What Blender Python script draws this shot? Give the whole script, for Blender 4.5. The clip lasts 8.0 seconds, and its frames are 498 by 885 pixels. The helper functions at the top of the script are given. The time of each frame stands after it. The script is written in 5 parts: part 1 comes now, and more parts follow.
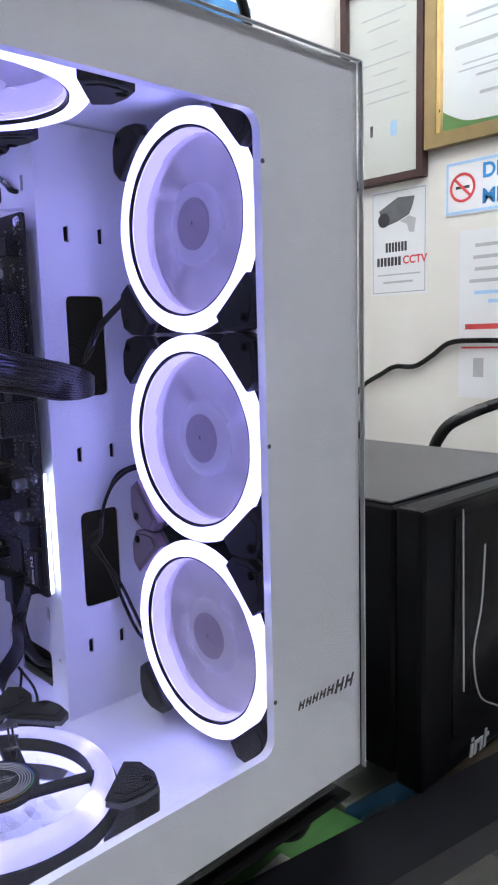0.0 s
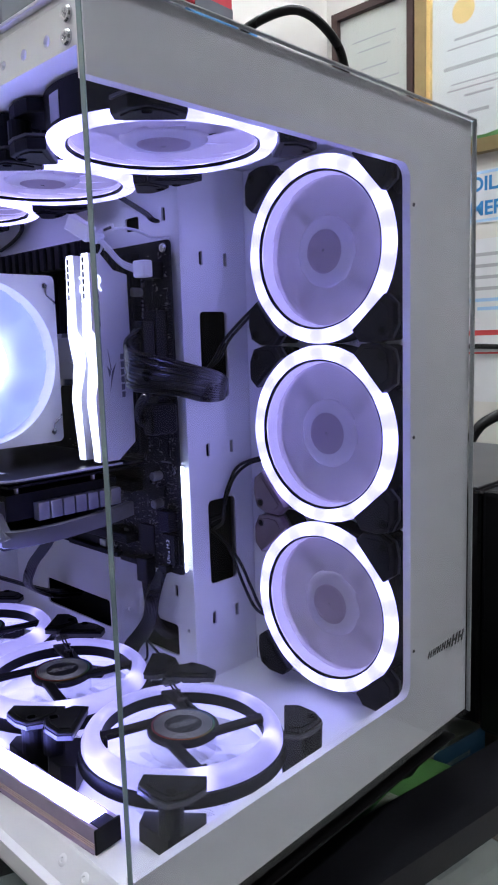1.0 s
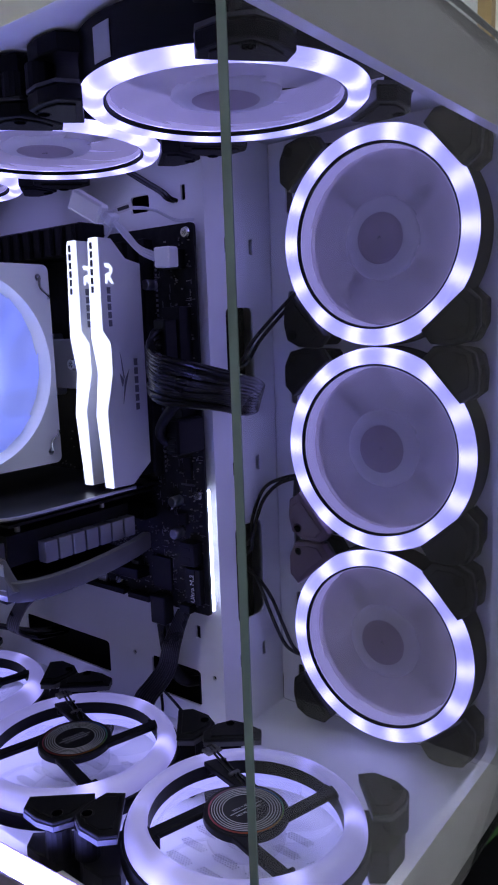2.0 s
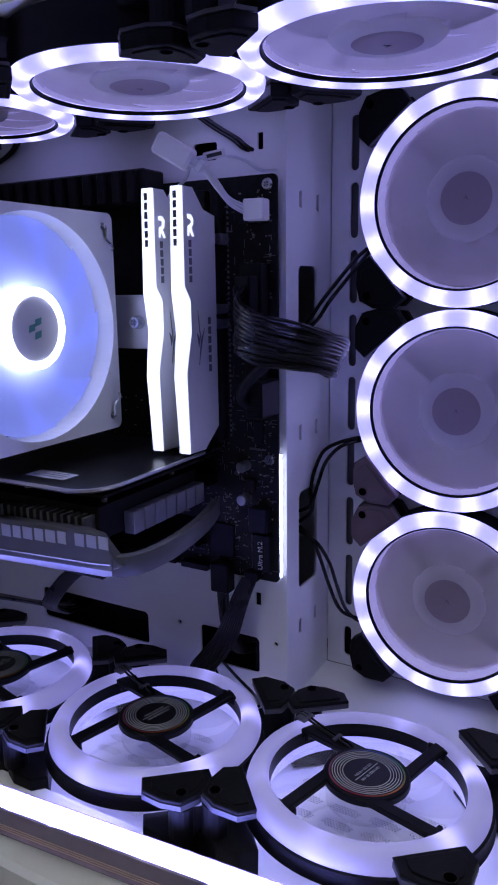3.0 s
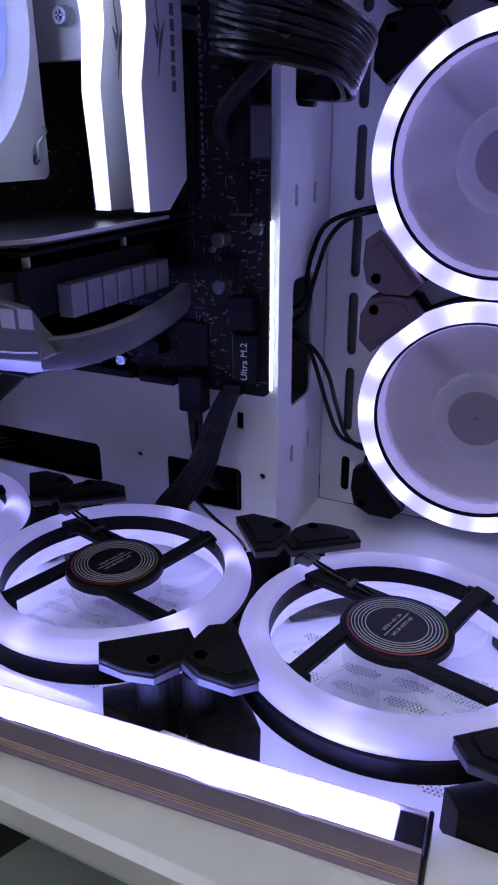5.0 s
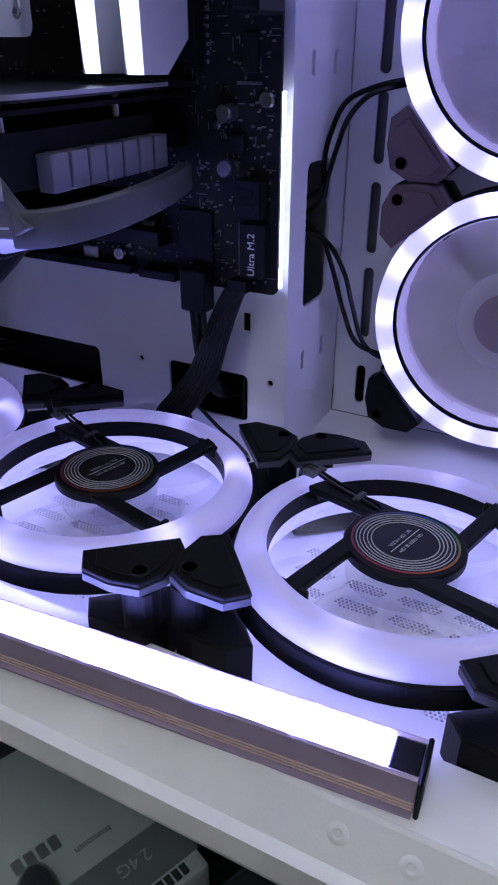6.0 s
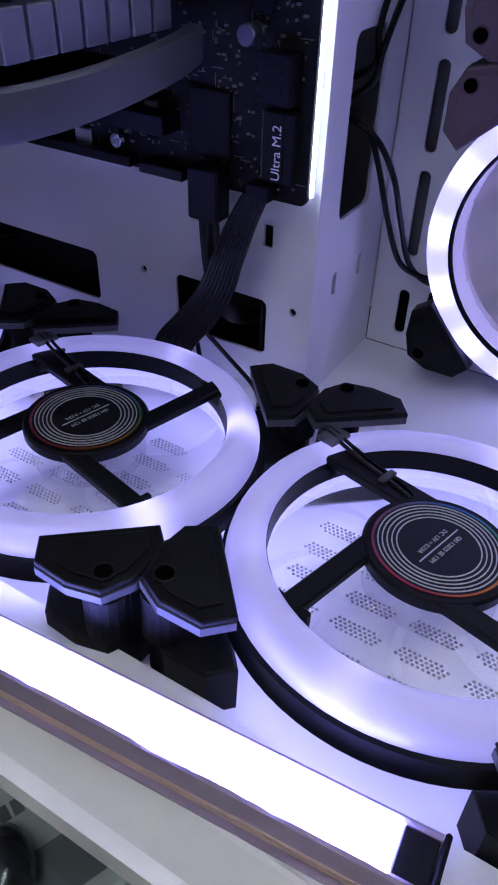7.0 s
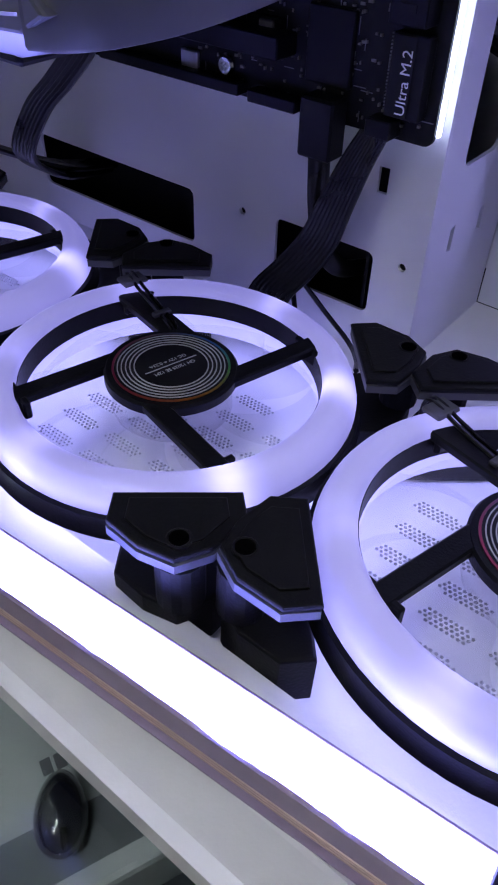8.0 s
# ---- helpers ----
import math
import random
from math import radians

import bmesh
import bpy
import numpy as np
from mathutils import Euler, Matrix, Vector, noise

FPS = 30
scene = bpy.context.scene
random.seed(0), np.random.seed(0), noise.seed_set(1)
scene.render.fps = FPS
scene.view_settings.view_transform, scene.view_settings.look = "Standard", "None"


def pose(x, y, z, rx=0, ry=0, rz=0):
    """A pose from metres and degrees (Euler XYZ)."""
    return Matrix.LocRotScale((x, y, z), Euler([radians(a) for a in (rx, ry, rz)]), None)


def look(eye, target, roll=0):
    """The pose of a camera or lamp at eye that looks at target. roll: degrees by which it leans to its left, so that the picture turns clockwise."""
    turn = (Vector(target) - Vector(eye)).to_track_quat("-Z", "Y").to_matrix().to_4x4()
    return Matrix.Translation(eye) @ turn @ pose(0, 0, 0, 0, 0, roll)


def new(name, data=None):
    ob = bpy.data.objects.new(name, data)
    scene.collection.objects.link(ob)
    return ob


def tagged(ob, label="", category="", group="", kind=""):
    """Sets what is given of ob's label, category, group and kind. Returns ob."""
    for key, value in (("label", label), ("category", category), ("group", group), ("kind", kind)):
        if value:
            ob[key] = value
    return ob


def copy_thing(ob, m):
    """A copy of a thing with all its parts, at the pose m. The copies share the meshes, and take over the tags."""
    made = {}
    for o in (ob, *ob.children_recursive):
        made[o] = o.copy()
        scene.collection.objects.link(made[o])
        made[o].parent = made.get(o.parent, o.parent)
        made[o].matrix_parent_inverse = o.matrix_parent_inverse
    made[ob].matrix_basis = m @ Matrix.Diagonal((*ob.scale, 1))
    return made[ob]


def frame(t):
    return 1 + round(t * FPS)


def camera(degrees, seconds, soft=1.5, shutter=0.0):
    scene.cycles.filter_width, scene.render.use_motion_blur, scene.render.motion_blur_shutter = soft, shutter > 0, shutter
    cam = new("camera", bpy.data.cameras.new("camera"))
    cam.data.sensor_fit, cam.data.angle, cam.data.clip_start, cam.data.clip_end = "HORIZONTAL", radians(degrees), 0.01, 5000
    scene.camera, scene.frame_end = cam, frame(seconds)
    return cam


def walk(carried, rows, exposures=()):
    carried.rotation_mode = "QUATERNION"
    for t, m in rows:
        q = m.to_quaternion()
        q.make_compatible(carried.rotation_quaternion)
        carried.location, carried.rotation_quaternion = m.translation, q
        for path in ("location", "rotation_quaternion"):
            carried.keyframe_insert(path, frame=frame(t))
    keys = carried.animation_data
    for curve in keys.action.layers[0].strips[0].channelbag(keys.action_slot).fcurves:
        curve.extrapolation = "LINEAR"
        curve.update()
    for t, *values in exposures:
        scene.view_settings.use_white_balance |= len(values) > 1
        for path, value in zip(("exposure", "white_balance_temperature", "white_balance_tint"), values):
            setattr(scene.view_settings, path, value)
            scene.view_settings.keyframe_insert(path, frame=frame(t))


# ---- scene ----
cam = camera(37.7, 8.0, soft=2.0)
PATH = [
    (0, (0.044, 0.044, 0.397), (1.387, 1.497, 0.105), -1.6),
    (0.5, (-0.039, 0.046, 0.403), (1.354, 1.456, 0.136), -1.8),
    (1, (-0.079, 0.065, 0.403), (1.336, 1.451, 0.124), -1.8),
    (1.2, (-0.076, 0.089, 0.407), (1.352, 1.46, 0.123), -2.0),
    (2.3, (-0.072, 0.194, 0.416), (1.535, 1.34, 0.09), -1.7),
    (2.5, (-0.094, 0.21, 0.421), (1.543, 1.308, 0.083), -1.4),
    (3, (-0.122, 0.268, 0.413), (1.582, 1.226, -0.008), -0.8),
    (3.5, (-0.116, 0.327, 0.379), (1.615, 1.169, -0.163), -0.3),
    (4, (-0.079, 0.329, 0.36), (1.652, 1.104, -0.275), 0.2),
    (4.5, (-0.052, 0.319, 0.358), (1.654, 1.093, -0.342), 0.0),
    (4.7, (-0.05, 0.324, 0.354), (1.639, 1.105, -0.379), -0.1),
    (5.8, (-0.035, 0.327, 0.339), (1.55, 1.134, -0.575), -0.2),
    (6, (-0.028, 0.327, 0.333), (1.524, 1.131, -0.638), 0.1),
    (6.5, (-0.002, 0.337, 0.319), (1.446, 1.132, -0.809), 0.7),
    (7, (0.027, 0.347, 0.328), (1.379, 1.137, -0.916), 1.9),
    (7.5, (0.04, 0.346, 0.317), (1.29, 1.175, -1.006), 1.9),
    (8, (0.038, 0.36, 0.317), (1.209, 1.271, -1.024), 1.7),
]
EXPOSURES = [(0.0, 2.05, 5800, 13), (1.0, 1.55, 5800, 13), (1.2, 1.4, 5800, 13), (2.3, 0.54, 5800, 13), (3.5, 0.57, 5800, 13), (4.7, 0.74, 5800, 13), (6.0, 0.86, 5800, 13), (8.0, 1.02, 5800, 13)]
walk(cam, [(t, look(eye, target, roll)) for t, eye, target, roll in PATH], EXPOSURES)

# ---------------------------------------------------------------- light
world = bpy.data.worlds.new("world")
scene.world = world
world.use_nodes = True
world.node_tree.nodes["Background"].inputs[0].default_value = (0.9, 0.93, 1.0, 1)
world.node_tree.nodes["Background"].inputs[1].default_value = 0.02


# ---------------------------------------------------------------- materials
def mat(name, color, rough=0.5, metal=0.0, vary=0.08, scale=60.0, bump=0.0, bump_scale=400.0, coat=0.0, random_ob=0.0, spec=0.5):
    """A surface with a two-scale mottle, fine relief and uneven gloss."""
    m = bpy.data.materials.new(name)
    m.use_nodes = True
    nt = m.node_tree
    b = nt.nodes["Principled BSDF"]
    b.inputs["Metallic"].default_value = metal
    b.inputs["Coat Weight"].default_value = coat
    b.inputs["Specular IOR Level"].default_value = spec
    tc = nt.nodes.new("ShaderNodeTexCoord")
    n1 = nt.nodes.new("ShaderNodeTexNoise")
    n1.inputs["Scale"].default_value = scale
    n1.inputs["Detail"].default_value = 6
    n2 = nt.nodes.new("ShaderNodeTexNoise")
    n2.inputs["Scale"].default_value = scale * 0.13
    n2.inputs["Detail"].default_value = 3
    for n in (n1, n2):
        nt.links.new(tc.outputs["Object"], n.inputs["Vector"])
    add = nt.nodes.new("ShaderNodeMath")
    add.operation = "ADD"
    nt.links.new(n1.outputs[0], add.inputs[0])
    nt.links.new(n2.outputs[0], add.inputs[1])
    last = add.outputs[0]
    if random_ob:
        info = nt.nodes.new("ShaderNodeObjectInfo")
        ra = nt.nodes.new("ShaderNodeMath")
        ra.operation = "MULTIPLY_ADD"
        nt.links.new(info.outputs["Random"], ra.inputs[0])
        ra.inputs[1].default_value = random_ob
        nt.links.new(last, ra.inputs[2])
        last = ra.outputs[0]
    rng = nt.nodes.new("ShaderNodeMapRange")
    rng.inputs["From Min"].default_value, rng.inputs["From Max"].default_value = 0.6, 1.4
    nt.links.new(last, rng.inputs["Value"])
    mix = nt.nodes.new("ShaderNodeMix")
    mix.data_type = "RGBA"
    lo = [max(0, c * (1 - vary)) for c in color]
    hi = [min(1, c * (1 + vary)) for c in color]
    mix.inputs[6].default_value, mix.inputs[7].default_value = (*lo, 1), (*hi, 1)
    nt.links.new(rng.outputs[0], mix.inputs[0])
    nt.links.new(mix.outputs[2], b.inputs["Base Color"])
    rr = nt.nodes.new("ShaderNodeMapRange")
    rr.inputs["To Min"].default_value, rr.inputs["To Max"].default_value = max(0.02, rough - 0.07), min(1, rough + 0.07)
    nt.links.new(n2.outputs[0], rr.inputs["Value"])
    nt.links.new(rr.outputs[0], b.inputs["Roughness"])
    if bump:
        n3 = nt.nodes.new("ShaderNodeTexNoise")
        n3.inputs["Scale"].default_value = bump_scale
        n3.inputs["Detail"].default_value = 4
        nt.links.new(tc.outputs["Object"], n3.inputs["Vector"])
        bp = nt.nodes.new("ShaderNodeBump")
        bp.inputs["Strength"].default_value = bump
        bp.inputs["Distance"].default_value = 0.0005
        nt.links.new(n3.outputs[0], bp.inputs["Height"])
        nt.links.new(bp.outputs[0], b.inputs["Normal"])
    return m


def glow(name, color, low, high=None, spots=0, power=6.0, base=(0.8, 0.8, 0.82), patchy=0.0):
    """A lit light guide or diffuser; with spots, brighter where its diodes sit round the local z axis."""
    m = bpy.data.materials.new(name)
    m.use_nodes = True
    nt = m.node_tree
    b = nt.nodes["Principled BSDF"]
    b.inputs["Base Color"].default_value = (*base, 1)
    b.inputs["Roughness"].default_value = 0.35
    b.inputs["Emission Color"].default_value = (*color, 1)
    b.inputs["Emission Strength"].default_value = low
    tc = nt.nodes.new("ShaderNodeTexCoord")
    if spots:
        sep = nt.nodes.new("ShaderNodeSeparateXYZ")
        nt.links.new(tc.outputs["Object"], sep.inputs[0])

        def node(op, a, c=None, d=None):
            n = nt.nodes.new("ShaderNodeMath")
            n.operation = op
            for i, v in enumerate((a, c, d)):
                if v is None:
                    continue
                if isinstance(v, (int, float)):
                    n.inputs[i].default_value = v
                else:
                    nt.links.new(v, n.inputs[i])
            return n.outputs[0]

        ang = node("ARCTAN2", sep.outputs[1], sep.outputs[0])
        wave = node("MULTIPLY_ADD", node("COSINE", node("MULTIPLY", ang, float(spots))), 0.5, 0.5)
        sharp = node("POWER", wave, power)
        if patchy:
            no = nt.nodes.new("ShaderNodeTexNoise")
            no.inputs["Scale"].default_value = 14.0
            no.inputs["Detail"].default_value = 1
            nt.links.new(tc.outputs["Object"], no.inputs["Vector"])
            gate = nt.nodes.new("ShaderNodeMapRange")
            gate.inputs["From Min"].default_value, gate.inputs["From Max"].default_value = 0.45, 0.62
            nt.links.new(no.outputs[0], gate.inputs["Value"])
            sharp = node("MULTIPLY", sharp, node("MULTIPLY_ADD", gate.outputs[0], patchy, 1 - patchy))
        strength = node("MULTIPLY_ADD", sharp, high - low, low)
        nt.links.new(strength, b.inputs["Emission Strength"])
    return m


def sheer(name, color, clear, rough=0.4, emit=None):
    """Frosted or tinted thin plastic: part of the light goes straight through, part is scattered."""
    m = bpy.data.materials.new(name)
    m.use_nodes = True
    nt = m.node_tree
    b = nt.nodes["Principled BSDF"]
    b.inputs["Base Color"].default_value = (*color, 1)
    b.inputs["Roughness"].default_value = rough
    if emit:
        b.inputs["Emission Color"].default_value = (*emit[0], 1)
        b.inputs["Emission Strength"].default_value = emit[1]
    tl = nt.nodes.new("ShaderNodeBsdfTranslucent")
    tl.inputs[0].default_value = (*color, 1)
    tr = nt.nodes.new("ShaderNodeBsdfTransparent")
    m1, m2 = nt.nodes.new("ShaderNodeMixShader"), nt.nodes.new("ShaderNodeMixShader")
    m1.inputs[0].default_value, m2.inputs[0].default_value = 0.35, clear
    nt.links.new(b.outputs[0], m1.inputs[1])
    nt.links.new(tl.outputs[0], m1.inputs[2])
    nt.links.new(m1.outputs[0], m2.inputs[1])
    nt.links.new(tr.outputs[0], m2.inputs[2])
    nt.links.new(m2.outputs[0], nt.nodes["Material Output"].inputs[0])
    return m


def pane(name, tint=(0.97, 0.985, 0.98), ior=1.45, rough=0.02):
    """Clear thin glass: Fresnel drives the gloss, the rest goes through."""
    m = bpy.data.materials.new(name)
    m.use_nodes = True
    nt = m.node_tree
    tr = nt.nodes.new("ShaderNodeBsdfTransparent")
    tr.inputs[0].default_value = (*tint, 1)
    gl = nt.nodes.new("ShaderNodeBsdfGlossy")
    gl.inputs["Roughness"].default_value = rough
    lw = nt.nodes.new("ShaderNodeLayerWeight")
    lw.inputs[0].default_value = 0.5
    pw = nt.nodes.new("ShaderNodeMath")
    pw.operation = "POWER"
    pw.inputs[1].default_value = 5.0
    nt.links.new(lw.outputs["Facing"], pw.inputs[0])
    fr = nt.nodes.new("ShaderNodeMath")
    fr.operation = "MULTIPLY_ADD"
    f0 = ((ior - 1) / (ior + 1)) ** 2
    fr.inputs[1].default_value, fr.inputs[2].default_value = 1 - f0, f0
    nt.links.new(pw.outputs[0], fr.inputs[0])
    mx = nt.nodes.new("ShaderNodeMixShader")
    nt.links.new(fr.outputs[0], mx.inputs[0])
    nt.links.new(tr.outputs[0], mx.inputs[1])
    nt.links.new(gl.outputs[0], mx.inputs[2])
    nt.links.new(mx.outputs[0], nt.nodes["Material Output"].inputs[0])
    return m


WHITE = mat("white_painted_steel", (0.84, 0.84, 0.845), 0.42, vary=0.03, scale=25, bump=0.12, bump_scale=900)
PRINT = mat("white_back_print", (0.79, 0.78, 0.80), 0.3, vary=0.02, scale=12, coat=0.3)
BLACK = mat("black_plastic", (0.006, 0.006, 0.007), 0.40, spec=0.14, vary=0.25, scale=80, bump=0.2, bump_scale=1500)
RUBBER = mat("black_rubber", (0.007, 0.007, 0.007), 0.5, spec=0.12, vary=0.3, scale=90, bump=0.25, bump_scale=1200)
CABLE = mat("black_cable_sleeve", (0.006, 0.006, 0.006), 0.28, spec=0.3, vary=0.3, scale=150, random_ob=0.3)
PCB = mat("black_circuit_board", (0.017, 0.0172, 0.0165), 0.45, spec=0.05, vary=0.4, scale=220, bump=0.2, bump_scale=700)
CHIP = mat("chip_black", (0.014, 0.014, 0.014), 0.42, spec=0.07, vary=0.3, scale=200)
TIN = mat("tinned_metal", (0.6, 0.6, 0.63), 0.3, metal=1.0, vary=0.12, scale=300)
STEEL = mat("bright_steel_screw", (0.62, 0.63, 0.66), 0.22, metal=1.0, vary=0.1, scale=400)
ALU = mat("mauve_grey_aluminium", (0.36, 0.29, 0.42), 0.38, metal=0.15, vary=0.08, scale=120)
COPPER = mat("copper_line", (0.72, 0.56, 0.50), 0.3, metal=0.5, vary=0.1)
FIN = mat("grey_fin_stack", (0.27, 0.27, 0.28), 0.45, metal=0.6, vary=0.1, scale=90)
SHROUD = mat("gunmetal_shroud", (0.085, 0.085, 0.086), 0.42, metal=0.2, vary=0.1, scale=70, bump=0.1)
SILVER = mat("silver_panel", (0.5, 0.5, 0.53), 0.35, metal=0.5, vary=0.06, scale=60)
GREYMARK = mat("pale_grey_print", (0.5, 0.5, 0.52), 0.5, vary=0.05)
DARKMARK = mat("charcoal_print", (0.03, 0.03, 0.035), 0.5, vary=0.1)
MIDMARK = mat("grey_print", (0.16, 0.16, 0.18), 0.5, vary=0.05)
RAMWHITE = mat("white_aluminium_spreader", (0.80, 0.80, 0.81), 0.38, metal=0.05, vary=0.04, scale=50)
FANWHITE = mat("white_fan_plastic", (0.75, 0.75, 0.78), 0.4, vary=0.03, scale=40)
CONN = mat("white_nylon", (0.75, 0.74, 0.74), 0.45, vary=0.05, scale=80)
WIREW = mat("white_wire", (0.62, 0.62, 0.66), 0.4, vary=0.1, scale=90)
GLASS = pane("clear_glass")
TINTED = pane("lightly_tinted_glass", (0.92, 0.93, 0.945), 1.40)
COUNTERGLASS = pane("counter_glass", (0.86, 0.9, 0.88), 1.5, 0.05)
EDGE = mat("green_glass_edge", (0.22, 0.30, 0.31), 0.15, vary=0.15, scale=40, coat=0.5)
PALEEDGE = mat("pale_glass_edge", (0.55, 0.58, 0.57), 0.25, vary=0.12, scale=40, coat=0.4)
# black rubber with the mauve light that falls on it put into the colour
MAUVELIT = mat("mauve_lit_rubber", (0.10, 0.06, 0.075), 0.55, vary=0.15, scale=80, bump=0.2)

# fill emitters added inside the fan rings to brighten blades and tray
SKIRT = glow("inner_light_skirt", (0.52, 0.43, 1.0), 0.24)
SKIRTLOW = glow("floor_fan_light_skirt", (0.38, 0.35, 1.0), 0.5)
# fill emitter hidden below the fan frame, brightens the case floor
UNDERGLOW = glow("floor_fan_underside_light", (0.42, 0.39, 1.0), 2.5)
HOLE = mat("deep_black_hole", (0.001, 0.001, 0.001), 0.9, spec=0.0, vary=0.1)
DARKTIN = mat("dull_solder", (0.17, 0.165, 0.15), 0.5, metal=0.3, vary=0.3, scale=300)
RING = glow("ring_light_guide", (0.43, 0.39, 1.0), 0.76, 2.1, spots=14, power=2.0, base=(0.6, 0.6, 0.63))
RINGBACK = glow("ring_light_guide_rear", (0.44, 0.39, 1.0), 0.24, 1.1, spots=6, power=7, patchy=0.9, base=(0.36, 0.35, 0.37))
BAR = glow("led_bar_diffuser", (0.285, 0.28, 1.0), 23.0)
RAMGLOW = glow("memory_diffuser", (0.80, 0.82, 1.0), 0.85)
HUBGLOW = glow("hub_light", (0.72, 0.74, 1.0), 5.0)
STRIP = glow("board_edge_light", (0.70, 0.74, 1.0), 6.0)
BLADE = sheer("frosted_blade", (0.95, 0.89, 0.91), 0.42)
BLADEBACK = sheer("frosted_blade_rear", (0.94, 0.94, 0.95), 0.91)
CUPCLEAR = sheer("clear_rotor_cup", (0.8, 0.8, 0.84), 0.9)
# blue light on the cooler blades is put in as weak emission
BLADEBLUE = sheer("blue_lit_blade", (0.55, 0.6, 0.9), 0.12, emit=((0.22, 0.28, 1.0), 0.38))
LIP = sheer("clear_lip", (0.11, 0.11, 0.115), 0.05)


# ---------------------------------------------------------------- building helpers
def thing(name, label, category, at=(0, 0, 0), group="", kind=""):
    ob = new(name)
    ob.empty_display_size = 0.02
    ob.location = at
    return tagged(ob, label, category, group, kind)


def part(name, bm, material, parent=None, label="", smooth=False, kind=""):
    me = bpy.data.meshes.new(name)
    bmesh.ops.recalc_face_normals(bm, faces=bm.faces)
    if smooth:
        for f in bm.faces:
            f.smooth = True
    bm.to_mesh(me)
    bm.free()
    for m in material if isinstance(material, (list, tuple)) else (material,):
        me.materials.append(m)
    if smooth:
        me.set_sharp_from_angle(angle=radians(40))
    ob = new(name, me)
    if parent is not None:
        ob.parent = parent
        ob.matrix_parent_inverse = Matrix.Translation(-OFFSET.get(parent.name, Vector((0, 0, 0))))
        OFFSET[ob.name] = Vector((0, 0, 0))
    return tagged(ob, label, "", "", kind)


OFFSET = {}


def placed(name, label, category, at, group="", kind=""):
    """A thing whose parts are given in world metres, with its origin at its base."""
    ob = thing(name, label, category, at, group, kind)
    OFFSET[ob.name] = Vector(at)
    return ob


def box(bm, x0, x1, y0, y1, z0, z1, bevel=0.0, seg=1, m=None):
    r = bmesh.ops.create_cube(bm, size=1)
    vs = r["verts"]
    bmesh.ops.transform(bm, verts=vs, matrix=Matrix.Translation(((x0 + x1) / 2, (y0 + y1) / 2, (z0 + z1) / 2)) @ Matrix.Diagonal((x1 - x0, y1 - y0, z1 - z0, 1)))
    if bevel:
        es = list({e for v in vs for e in v.link_edges})
        r = bmesh.ops.bevel(bm, geom=es, offset=bevel, segments=seg, affect="EDGES", profile=0.5)
        vs = list({v for f in r["faces"] for v in f.verts} | {v for v in vs if v.is_valid})
        seen, stack = set(vs), list(vs)
        while stack:
            v = stack.pop()
            for e in v.link_edges:
                o = e.other_vert(v)
                if o not in seen:
                    seen.add(o)
                    stack.append(o)
        vs = list(seen)
    if m is not None:
        bmesh.ops.transform(bm, verts=vs, matrix=m)
    return vs


def boxmesh(*a, **k):
    bm = bmesh.new()
    box(bm, *a, **k)
    return bm


# plane frames: (u, v, w) to world
XF = Matrix(((0, 0, 1, 0), (1, 0, 0, 0), (0, 1, 0, 0), (0, 0, 0, 1)))   # u=y, v=z, w=x
YF = Matrix(((1, 0, 0, 0), (0, 0, 1, 0), (0, 1, 0, 0), (0, 0, 0, 1)))   # u=x, v=z, w=y
ZF = Matrix.Identity(4)


def rect(u0, u1, v0, v1, r=0.0, n=4):
    if not r:
        return [(u0, v0), (u1, v0), (u1, v1), (u0, v1)]
    out = []
    for cu, cv, a in ((u1 - r, v0 + r, -90), (u1 - r, v1 - r, 0), (u0 + r, v1 - r, 90), (u0 + r, v0 + r, 180)):
        for i in range(n + 1):
            b = radians(a + 90 * i / n)
            out.append((cu + r * math.cos(b), cv + r * math.sin(b)))
    return out


def disc(cu, cv, r, n=16, a0=0.0):
    return [(cu + r * math.cos(a0 + 2 * math.pi * i / n), cv + r * math.sin(a0 + 2 * math.pi * i / n)) for i in range(n)]


def plate(bm, outer, holes, w0, w1, frame_m):
    """A sheet from w0 to w1 with real holes through it."""
    edges, old = [], set(bm.faces)
    for loop in [outer] + holes:
        vs = [bm.verts.new((u, v, w0)) for u, v in loop]
        edges += [bm.edges.new((vs[i], vs[(i + 1) % len(vs)])) for i in range(len(vs))]
    r = bmesh.ops.triangle_fill(bm, use_beauty=False, use_dissolve=False, edges=edges, normal=(0, 0, 1))
    faces = [g for g in r["geom"] if isinstance(g, bmesh.types.BMFace)]
    base = {v for f in faces for v in f.verts}
    ex = bmesh.ops.extrude_face_region(bm, geom=faces, use_keep_orig=True)
    top = [g for g in ex["geom"] if isinstance(g, bmesh.types.BMVert)]
    bmesh.ops.translate(bm, verts=top, vec=(0, 0, w1 - w0))
    bmesh.ops.transform(bm, verts=list(base) + top, matrix=frame_m)
    return bm


def prism(bm, pts, w0, w1, frame_m, bevel=0.0):
    lo = [bm.verts.new(frame_m @ Vector((u, v, w0))) for u, v in pts]
    hi = [bm.verts.new(frame_m @ Vector((u, v, w1))) for u, v in pts]
    n = len(pts)
    fs = [bm.faces.new(lo[::-1]), bm.faces.new(hi)]
    fs += [bm.faces.new((lo[i], lo[(i + 1) % n], hi[(i + 1) % n], hi[i])) for i in range(n)]
    if bevel:
        bmesh.ops.recalc_face_normals(bm, faces=fs)
        es = list(fs[1].edges) + list(fs[0].edges)
        bmesh.ops.bevel(bm, geom=es, offset=bevel, segments=2, affect="EDGES", profile=0.5)
    return bm


